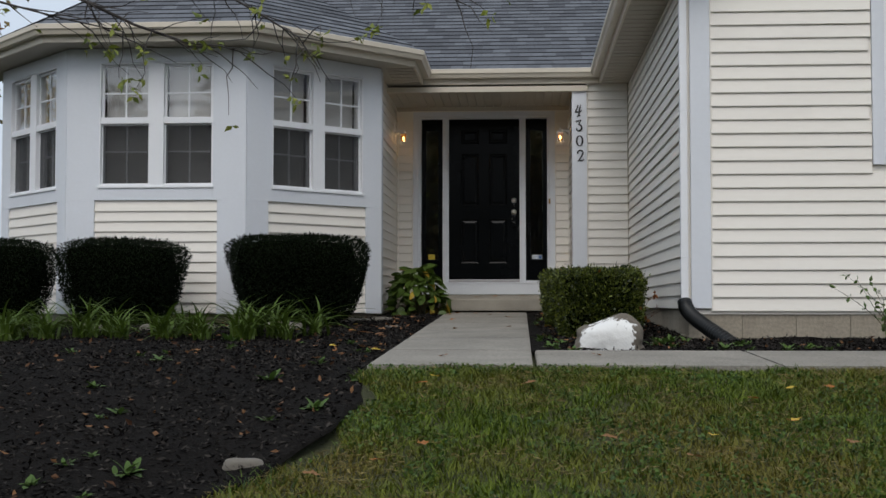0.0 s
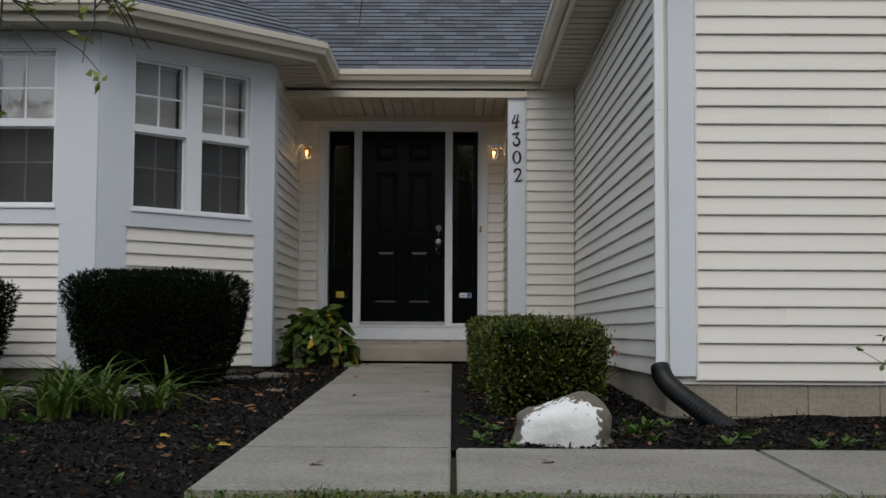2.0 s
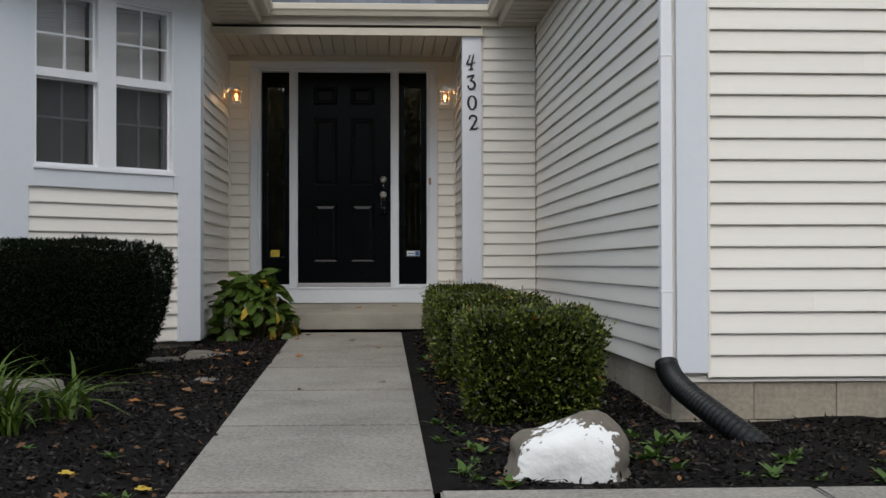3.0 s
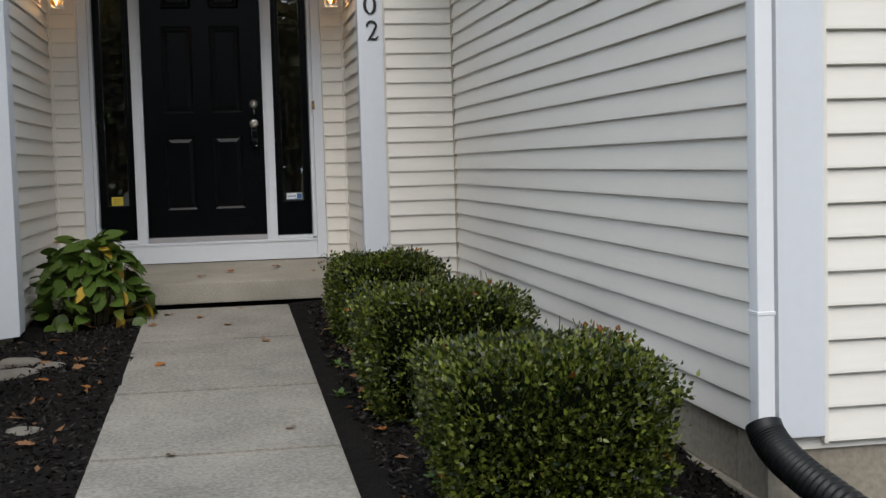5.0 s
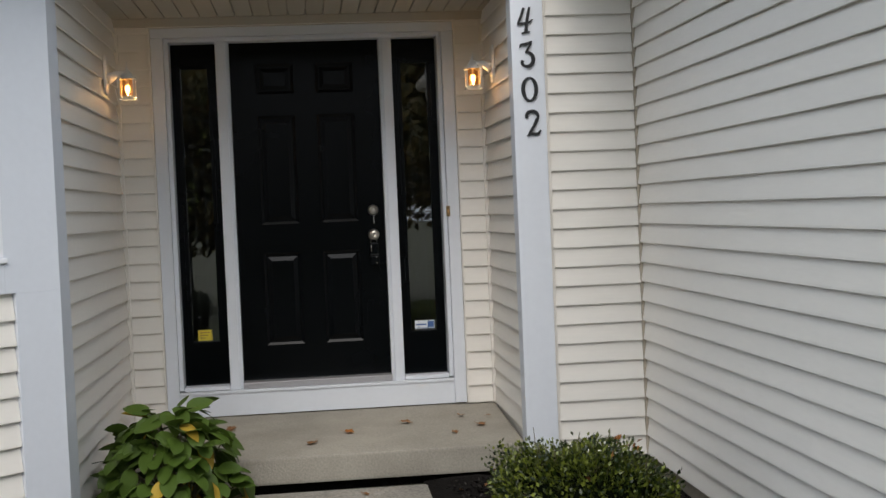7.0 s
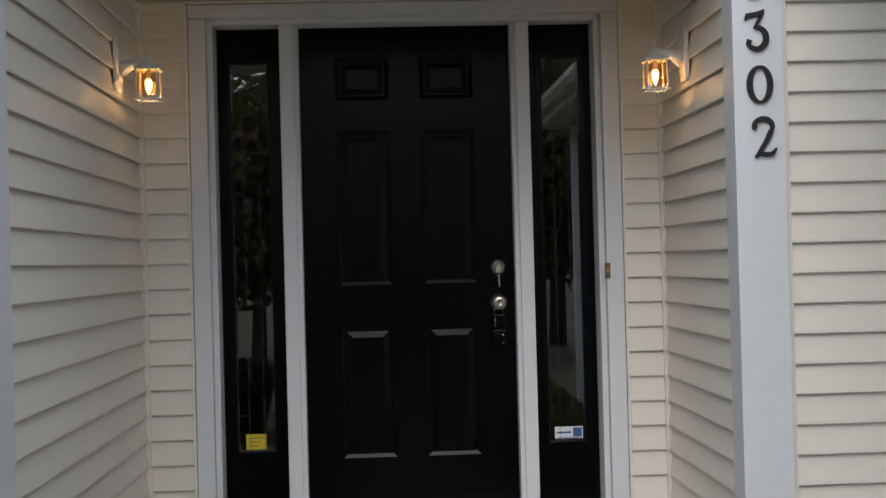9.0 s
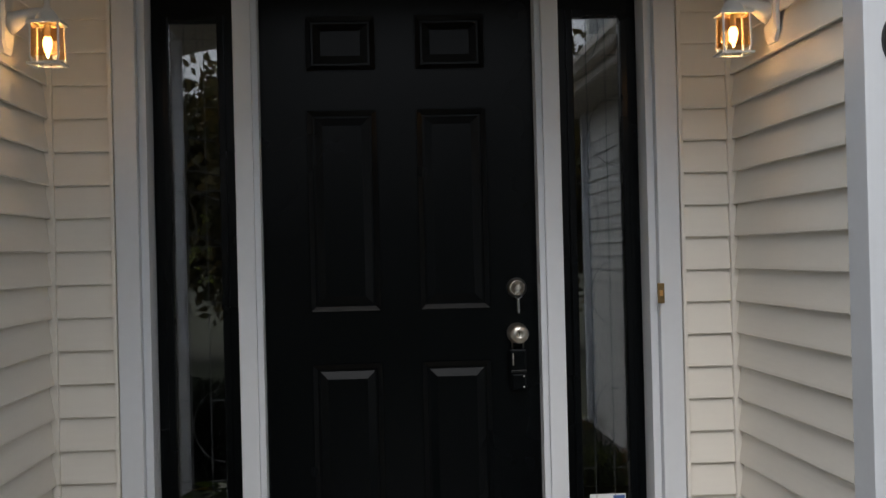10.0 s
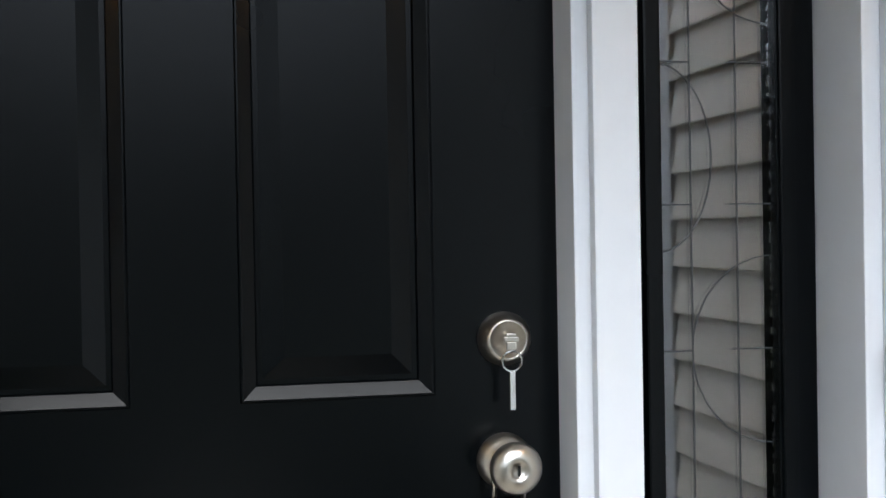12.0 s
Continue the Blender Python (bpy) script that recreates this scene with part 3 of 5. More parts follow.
tagged(door, "closed black six-panel front door with nickel hardware", "door", kind="structure")


def door_panel(x0, x1, z0, z1):
    """A moulded panel: a lip, a groove, a slope up and a raised field."""
    bm = bmesh.new()
    rings = []
    for inset, depth in ((0.0, 0.0), (0.002, -0.0025), (0.004, -0.0025), (0.019, 0.0045), (0.021, 0.0085), (0.027, 0.0085), (0.052, 0.002), (0.054, 0.002)):
        rings.append([bm.verts.new((x, depth, z)) for x, z in ((x0 + inset, z0 + inset), (x1 - inset, z0 + inset), (x1 - inset, z1 - inset), (x0 + inset, z1 - inset))])
    for a, b in zip(rings, rings[1:]):
        for i in range(4):
            bm.faces.new((a[i], a[(i + 1) % 4], b[(i + 1) % 4], b[i]))
    bm.faces.new(rings[-1])
    return bm


for p in PANELS:
    part("panel", door_panel(*p), BLACK, door)
part("door_sweep", box(D0 + 0.005, D1 - 0.005, -0.006, 0.0, 0.450, 0.462), BLACK, door)
# lock and knob
lock = part("deadbolt", lathe([(0.033, 0.0), (0.033, 0.006), (0.026, 0.022), (0.024, 0.024), (0.022, 0.025), (0.0215, 0.022), (0.004, 0.022)], 32, "y"), NICKEL, door, "satin nickel deadbolt with a key in it", pose(0.375, 0, 1.441), True)
part("key", boxes([(-0.006, 0.006, -0.040, -0.037, -0.011, -0.001), (-0.009, 0.009, -0.040, -0.037, -0.001, 0.005), (-0.006, 0.006, -0.040, -0.037, 0.005, 0.009), (-0.002, 0.002, -0.037, -0.022, -0.004, 0.004)], 0.0012), NICKEL, lock)
ring = [(0.012 * math.sin(2 * math.pi * k / 20), -0.040, -0.012 - 0.012 + 0.012 * math.cos(2 * math.pi * k / 20)) for k in range(21)]
part("key_ring", tube(ring, 0.0012, 6), CHROME, lock)
part("key_tag", box(-0.0035, 0.0035, -0.042, -0.039, -0.082, -0.036, 0.001), CHROME, lock)
knob = part("door_knob", lathe([(0.034, 0.0), (0.034, 0.007), (0.026, 0.016), (0.014, 0.022), (0.013, 0.034), (0.022, 0.040), (0.030, 0.050), (0.0315, 0.060), (0.028, 0.068), (0.016, 0.073), (0.010, 0.0735), (0.0095, 0.072), (0.002, 0.072)], 36, "y"), NICKEL, door, "round satin nickel door knob", pose(0.373, 0, 1.293), True)
part("keyhole", box(-0.0015, 0.0015, -0.0745, -0.0715, -0.006, 0.006), RUBBER, knob)
# key safe that hangs on the knob
safe = thing("key_safe", pose(0.371, -0.030, 1.190), "small black key safe hanging from the door knob by its shackle", "key safe")
part("body", box(-0.027, 0.027, -0.020, 0.022, -0.082, 0.054, 0.007), BLACK, safe)
part("cover", box(-0.023, 0.023, -0.029, -0.0202, -0.078, -0.026, 0.005), BLACK, safe, "glossy black hinged cover")
part("ledge", box(-0.025, 0.025, -0.026, -0.0202, -0.022, -0.013, 0.003), RUBBER, safe)
for z in (-0.034, -0.068):
    part("rivet", lathe([(0.0025, 0.0), (0.0025, 0.002), (0.001, 0.0025)], 10, "y"), NICKEL, safe, at=pose(0.014, -0.0292, z))
part("shackle", tube([(-0.018, 0, 0.050), (-0.018, 0, 0.092), (-0.016, 0, 0.108), (-0.009, 0, 0.118), (0.009, 0, 0.118), (0.016, 0, 0.108), (0.018, 0, 0.092), (0.018, 0, 0.050)], 0.0030, 8), NICKEL, safe, "bright steel shackle", smooth=True)
part("shackle_rod", tube([(-0.018, -0.0215, 0.040), (-0.018, -0.0215, 0.002)], 0.0018, 8), NICKEL, safe, "bright steel rod", smooth=True)

# ---- white frame round door and sidelights ----
fr = part("door_frame", boxes([(-0.885, -0.815, -0.150, 0.05, 0.262, 2.49), (0.815, 0.885, -0.150, 0.05, 0.262, 2.49), (-0.885, 0.885, -0.150, 0.05, 2.492, 2.545)], 0.004), TRIM)
tagged(fr, "white painted frame round the door and sidelights", "door frame", kind="structure")
part("head", box(-0.813, 0.813, -0.105, 0.05, 2.470, 2.491, 0.003), TRIM, fr)
for s in (-1, 1):
    part("jamb", box(min(s * 0.790, s * 0.8145), max(s * 0.790, s * 0.8145), -0.115, 0.05, 0.42, 2.469, 0.003), TRIM, fr)
    m = part("mullion", boxes([(-0.039, 0.039, -0.072, 0.05, 0.402, 2.469), (-0.020, 0.036, -0.092, -0.0725, 0.402, 2.469)], 0.003), TRIM, fr, at=pose(s * 0.483, 0, 0))
    if s < 0:
        m.matrix_basis = pose(s * 0.483, 0, 0) @ Matrix.Diagonal((-1, 1, 1, 1))
part("sill_board", boxes([(-0.883, 0.883, -0.125, 0.05, 0.258, 0.405)], 0.004), TRIM, fr)
part("sill_nose", box(-0.86, 0.86, -0.133, -0.10, 0.392, 0.408, 0.003), TRIM, fr)
part("threshold", box(-0.443, 0.443, -0.105, 0.04, 0.409, 0.446, 0.004), THRESH, fr, "grey metal threshold")
for s in (-1, 1):
    part("sidelight_sill", box(s * 0.656 - 0.133, s * 0.656 + 0.133, -0.09, 0.04, 0.409, 0.432, 0.003), TRIM, fr)
    strip(s * 0.893 - 0.006, s * 0.893 + 0.006, -0.160, YD - 0.001, 0.262, 2.545, SIDING, "trim", "cream vinyl edge strip beside the door frame")
strip(-0.90, 0.90, -0.158, YD - 0.001, 2.549, 2.562, SIDING, "trim", "cream vinyl edge strip over the door frame")


# ---- sidelights ----
def frame_ring(x0, x1, z0, z1, w, y0, y1, bevel=0.002):
    """Four bars round an opening."""
    return boxes([(x0, x0 + w, y0, y1, z0, z1), (x1 - w, x1, y0, y1, z0, z1), (x0 + w, x1 - w, y0, y1, z0, z0 + w), (x0 + w, x1 - w, y0, y1, z1 - w, z1)], bevel)


def pane(bm_box, parent, at=None, glass=GLASS):
    ob = part("pane", bm_box, glass, parent, at=at)
    ob.visible_shadow = False
    return ob


for i, s in enumerate((-1, 1)):
    c = s * 0.6565
    win = part("sidelight_%d" % (i + 1), boxes([(c - 0.132, c - 0.082, 0.0, 0.045, 0.434, 2.468), (c + 0.082, c + 0.132, 0.0, 0.045, 0.434, 2.468), (c - 0.082, c + 0.082, 0.0, 0.045, 0.434, 0.692), (c - 0.082, c + 0.082, 0.0, 0.045, 2.328, 2.468)], 0.0), BLACK)
    tagged(win, "tall black sidelight with leaded glass beside the door", "sidelight", kind="structure")
    part("moulding", frame_ring(c - 0.101, c + 0.101, 0.672, 2.348, 0.022, -0.012, 0.0, 0.003), BLACK, win)
    part("inner_moulding", frame_ring(c - 0.083, c + 0.083, 0.690, 2.330, 0.006, -0.006, 0.012, 0.002), BLACK, win)
    pane(box(c - 0.080, c + 0.080, 0.014, 0.019, 0.692, 2.328), win, glass=DOOR_GLASS)
    lead = bmesh.new()
    for z in (0.84, 1.10, 1.415, 1.60, 1.78, 2.05, 2.2):
        for a, b in ((c - 0.078, c - 0.03), (c + 0.02, c + 0.078)):
            box_into(lead, a, b, 0.0115, 0.0135, z, z + 0.0017)
    for x in (c - 0.032, c + 0.030):
        box_into(lead, x, x + 0.0014, 0.0115, 0.0135, 0.694, 2.326)
    part("lead_lines", lead, CAMING, win)
    for z, x0, rx in ((1.02, 0.078, 0.105), (1.415, 0.078, 0.110), (1.66, -0.078, 0.075), (1.95, 0.078, 0.105), (2.28, -0.078, 0.09)):
        sg = -1 if x0 > 0 else 1
        pts = [(c + x0 + sg * rx * math.cos(a), 0.0125, z + 0.12 * math.sin(a)) for a in [radians(-88 + 11 * k) for k in range(17)]]
        part("lead_arc", tube(pts, 0.0009, 4), CAMING, win)
    # beaded bright edge of the bevelled glass
    bead = bmesh.new()
    rng = random.Random(5 + i)
    for x in (c - 0.0775, c + 0.0755):
        z = 0.70
        while z < 2.32:
            h = rng.uniform(0.004, 0.012)
            box_into(bead, x, x + 0.002, 0.0105 + rng.uniform(0, 0.001), 0.0135, z, z + h)
            z += h + rng.uniform(0.002, 0.02)
    part("bevel_bead", bead, CHROME, win)
stick = thing("yellow_sticker", pose(-0.663, 0.0132, 0.731), "small yellow sticker on the sidelight glass", "sticker")
part("sheet", box(-0.042, 0.042, -0.0006, 0.0, -0.032, 0.032), YELLOW, stick)
for k in range(3):
    part("line", box(-0.030, 0.030 - 0.012 * k, -0.0010, -0.0007, 0.014 - 0.016 * k, 0.018 - 0.016 * k), BRASS, stick)
stick = thing("security_sticker", pose(0.662, 0.0132, 0.729), "white and blue security sticker on the sidelight glass", "sticker")
part("sheet", box(-0.060, 0.060, -0.0006, 0.0, -0.025, 0.025), PALE, stick)
part("badge", box(0.018, 0.056, -0.0010, -0.0007, -0.018, 0.020), BLUE, stick)
part("line", box(-0.052, 0.010, -0.0010, -0.0007, -0.004, 0.004), BLUE, stick)
part("line", box(-0.052, 0.056, -0.0010, -0.0007, -0.023, -0.020), BLUE, stick)

# ---- bay windows and the garage window ----
SCREEN = bpy.data.materials.new("grey_insect_screen")
SCREEN.use_nodes = True
n, l = SCREEN.node_tree.nodes, SCREEN.node_tree.links
tr, mx = n.new("ShaderNodeBsdfTransparent"), n.new("ShaderNodeMixShader")
n["Principled BSDF"].inputs["Base Color"].default_value = (0.025, 0.026, 0.028, 1)
n["Principled BSDF"].inputs["Roughness"].default_value = 0.7
mx.inputs[0].default_value = 0.42
l.new(tr.outputs[0], mx.inputs[1])
l.new(n["Principled BSDF"].outputs[0], mx.inputs[2])
l.new(mx.outputs[0], n["Material Output"].inputs[0])


def sash(parent, name, x0, x1, z0, z1, y, cols=2, rows=2):
    """A sash with glazing bars and panes."""
    sh = part(name, frame_ring(x0, x1, z0, z1, 0.022, y, y + 0.03), SASH, parent)
    for k in range(1, cols):
        x = x0 + (x1 - x0) * k / cols
        part("muntin", box(x - 0.007, x + 0.007, y + 0.004, y + 0.022, z0 + 0.022, z1 - 0.022), SASH, sh)
    for k in range(1, rows):
        z = z0 + (z1 - z0) * k / rows
        for c in range(cols):
            a, b = x0 + (x1 - x0) * c / cols + (0.0075 if c else 0.022), x0 + (x1 - x0) * (c + 1) / cols - (0.0075 if c < cols - 1 else 0.022)
            part("muntin", box(a, b, y + 0.004, y + 0.022, z - 0.007, z + 0.007), SASH, sh)
    pane(box(x0 + 0.02, x1 - 0.02, y + 0.012, y + 0.016, z0 + 0.02, z1 - 0.02), sh)
    return sh


def blind(at, x0, x1, z0, z1, y, tilt):
    """A lowered slatted blind hung inside a window."""
    t = thing("window_blind", at, "closed pale slatted blind behind the window glass", "blind", "bay window blinds")
    bm = bmesh.new()
    z = z0 + 0.02
    while z < z1 - 0.03:
        d, h = 0.0115 * math.cos(tilt), 0.0115 * math.sin(tilt)
        v = [bm.verts.new(p) for p in ((x0, y - d, z - h), (x1, y - d, z - h), (x1, y + d, z + h), (x0, y + d, z + h))]
        bm.faces.new(v)
        z += 0.0215
    tagged(part("slats", bm, BLIND, t), kind="stuff")
    part("head_rail", box(x0, x1, y - 0.02, y + 0.02, z1 - 0.03, z1), BLIND, t)
    part("bottom_rail", box(x0, x1, y - 0.012, y + 0.012, z0, z0 + 0.014), BLIND, t)
    return t


def window_pair(index, at, m, z0, z1, units, rail):
    win = thing("window_%d" % index, at, "white double-hung window with grilles and an insect screen", "window", kind="structure")
    x0, x1 = m - 0.575, m + 0.575
    part("window_frame", frame_ring(x0, x1, z0, z1, 0.012, -0.028, 0.10), SASH, win)
    part("mullion", box(m - 0.075, m + 0.075, -0.026, 0.10, z0 + 0.0125, z1 - 0.0125, 0.003), SASH, win)
    part("window_sill", box(x0 - 0.01, x1 + 0.01, -0.040, -0.0225, z0 - 0.022, z0 - 0.001, 0.004), SASH, win)
    for a, b in ((x0 + 0.0125, m - 0.0755), (m + 0.0755, x1 - 0.0125)):
        sash(win, "upper_sash", a, b, rail - 0.012, z1 - 0.0125, 0.012)
        sash(win, "lower_sash", a, b, z0 + 0.0125, rail + 0.03, 0.046)
        part("check_rail", box(a, b, -0.020, 0.0115, rail - 0.032, rail + 0.032, 0.003), SASH, win)
        sc = part("insect_screen", box(a + 0.014, b - 0.014, 0.020, 0.0215, z0 + 0.026, rail - 0.033), SCREEN, win, "dark grey mesh screen")
        part("screen_frame", frame_ring(a, b, z0 + 0.0125, rail - 0.0325, 0.014, 0.014, 0.026, 0.0), SASH, win)
        blind(at, a + 0.01, b - 0.01, z0 + 0.02, z1 - 0.02, 0.135, radians(74))
    return win


for i, (at, m) in enumerate(BAYS):
    window_pair(i + 1, at, m, 1.312, 2.545, 2, 1.966)
at, L = wall_frame((XG, YG), (9.5, YG))
win = thing("window_4", at, "white framed garage window", "window", kind="structure")
part("casing", frame_ring(1.375, 2.79, 1.18, 2.79, 0.09, -0.030, 0.0), TRIM, win)
part("window_frame", frame_ring(1.466, 2.699, 1.271, 2.699, 0.03, -0.01, 0.08), SASH, win)
sash(win, "upper_sash", 1.497, 2.668, 1.98, 2.668, 0.01, 4, 2)
sash(win, "lower_sash", 1.497, 2.668, 1.302, 2.0, 0.042, 4, 2)

# ---- post, boards, downspout ----
post = part("corner_post", boxes([(1.054, 1.222, -1.240, -1.115, 0.10, 2.66)], 0.004), TRIM)
tagged(post, "white boxed corner post beside the entrance", "post", kind="structure")
cbd = part("corner_board", boxes([(1.736, 1.884, YG - 0.030, YG - 0.001, 0.104, 2.70), (1.697, 1.7145, YG - 0.0005, YG + 0.095, 0.104, 2.70)], 0.003), TRIM)
tagged(cbd, "white painted corner board of the garage wing", "corner board", kind="structure")
strip(1.886, 1.900, YG - 0.023, YG - 0.001, 0.079, 2.70, SIDING, "trim", "cream vinyl edge strip beside the corner board")


def arc(cx, cz, rx, rz, a0, a1, w0, w1, n=14):
    """Points of an elliptic stroke with a width that swells from end to end."""
    return [(cx + rx * math.cos(radians(a0 + (a1 - a0) * k / n)), cz + rz * math.sin(radians(a0 + (a1 - a0) * k / n)), w0 + (w1 - w0) * math.sin(math.pi * k / n)) for k in range(n + 1)]


STROKES = {
    "4": [[(-0.004, 0.066, 0.013), (-0.016, 0.030, 0.014), (-0.034, -0.012, 0.015)], [(-0.040, -0.016, 0.014), (-0.010, -0.014, 0.014), (0.022, -0.008, 0.012), (0.040, 0.006, 0.006)],
          [(0.026, 0.070, 0.010), (0.019, 0.040, 0.015), (0.011, 0.0, 0.016), (0.006, -0.040, 0.017), (0.004, -0.054, 0.022)], [(-0.018, -0.064, 0.007), (0.004, -0.058, 0.013), (0.024, -0.056, 0.006)]],
    "3": [[(-0.036, 0.036, 0.006), (-0.030, 0.050, 0.015), (0.0, 0.054, 0.017), (0.024, 0.064, 0.011), (0.028, 0.068, 0.006)], [(0.024, 0.058, 0.010), (0.008, 0.032, 0.011), (-0.006, 0.010, 0.009)],
          arc(0.0, -0.024, 0.033, 0.036, 100, -150, 0.011, 0.021, 22), [(-0.022, -0.030, 0.018), (-0.028, -0.044, 0.014)]],
    "0": [arc(0, 0, 0.034, 0.058, 90, -90, 0.009, 0.021, 18), arc(0, 0, 0.034, 0.058, 270, 90, 0.009, 0.021, 18)],
    "2": [[(-0.026, 0.030, 0.016), (-0.032, 0.040, 0.016)], arc(-0.001, 0.036, 0.031, 0.027, 190, -30, 0.012, 0.019, 18), [(0.026, 0.024, 0.019), (0.008, -0.012, 0.016), (-0.016, -0.048, 0.014), (-0.022, -0.060, 0.012)],
          [(-0.030, -0.062, 0.006), (-0.014, -0.050, 0.014), (0.008, -0.054, 0.017), (0.028, -0.052, 0.016), (0.042, -0.034, 0.006)]],
}


def digit(ch, x, z, parent):
    """A cast numeral of swelling strokes, 8 mm thick."""
    bm = bmesh.new()
    for i, pts in enumerate(STROKES[ch]):
        rims = []
        for k, (px, pz, w) in enumerate(pts):
            a, b = pts[max(0, k - 1)], pts[min(len(pts) - 1, k + 1)]
            d = Vector((b[0] - a[0], 0, b[1] - a[1])).normalized()
            o = Vector((-d.z, 0, d.x)) * w / 2
            c = Vector((px, 0, pz))
            y = -0.0085 - 0.0002 * i
            rims.append([bm.verts.new(q) for q in (c + o, c + o * 0.9 + Vector((0, y, 0)), c - o * 0.9 + Vector((0, y, 0)), c - o)])
        for r0, r1 in zip(rims, rims[1:]):
            for j in range(4):
                bm.faces.new((r0[j], r0[(j + 1) % 4], r1[(j + 1) % 4], r1[j]))
        bm.faces.new(rims[0])
        bm.faces.new(rims[-1][::-1])
    bmesh.ops.recalc_face_normals(bm, faces=bm.faces[:])
    return part("digit", bm, NUMBER, parent, at=pose(x, -0.0005, z))


num = thing("house_number", pose(1.134, -1.2402, 2.012), "black metal house number 4302 in a column on the white post", "house number")
for ch, z, dx in (("4", 0.362, -0.006), ("3", 0.190, -0.002), ("0", 0.013, 0.006), ("2", -0.163, 0.014)):
    digit(ch, dx, z, num)

ds = thing("downspout", pose(1.682, YG - 0.037, 0.0), "white rectangular metal downspout on the garage corner", "downspout")
for k in range(3):
    part("pipe", box(-0.028, 0.026, -0.031, 0.031, (0.12, 0.49, 1.6)[k], (0.488, 1.598, 2.7)[k], 0.008), SASH, ds)
for z in (0.484, 1.594):
    part("strap", box(-0.030, 0.028, -0.033, 0.033, z, z + 0.012, 0.003), SASH, ds)
pts, rad = [], []
for k in range(145):
    t = k / 144
    a = [Vector(q) for q in ((1.682, YG - 0.037, 0.155), (1.684, YG - 0.105, 0.055), (1.74, -6.42, 0.02), (1.93, -6.90, -0.155))]
    u = 1 - t
    pts.append(a[0] * u**3 + a[1] * 3 * u * u * t + a[2] * 3 * u * t * t + a[3] * t**3)
    rad.append(0.051 + (0.005 if k % 4 < 2 else -0.0035) if k > 14 else 0.055)
hose = part("drain_pipe", tube(pts, rad, 20), RUBBER, smooth=True)
tagged(hose, "black corrugated plastic drain pipe under the downspout", "drain pipe")

# ---- doorbell ----
bell = thing("doorbell", pose(0.817, -0.1505, 1.416), "brass doorbell with a small lit button on the door frame", "doorbell")
part("plate", box(-0.011, 0.011, -0.008, 0.0, -0.032, 0.032, 0.003), BRASS, bell)
part("button", box(-0.005, 0.005, -0.0105, -0.0081, -0.009, 0.009, 0.002), BUTTON, bell)
for z in (-0.024, 0.024):
    part("screw", lathe([(0.003, 0.0081), (0.003, 0.0092), (0.001, 0.0095)], 10, "y"), BRASS, bell, at=pose(0, 0, z))


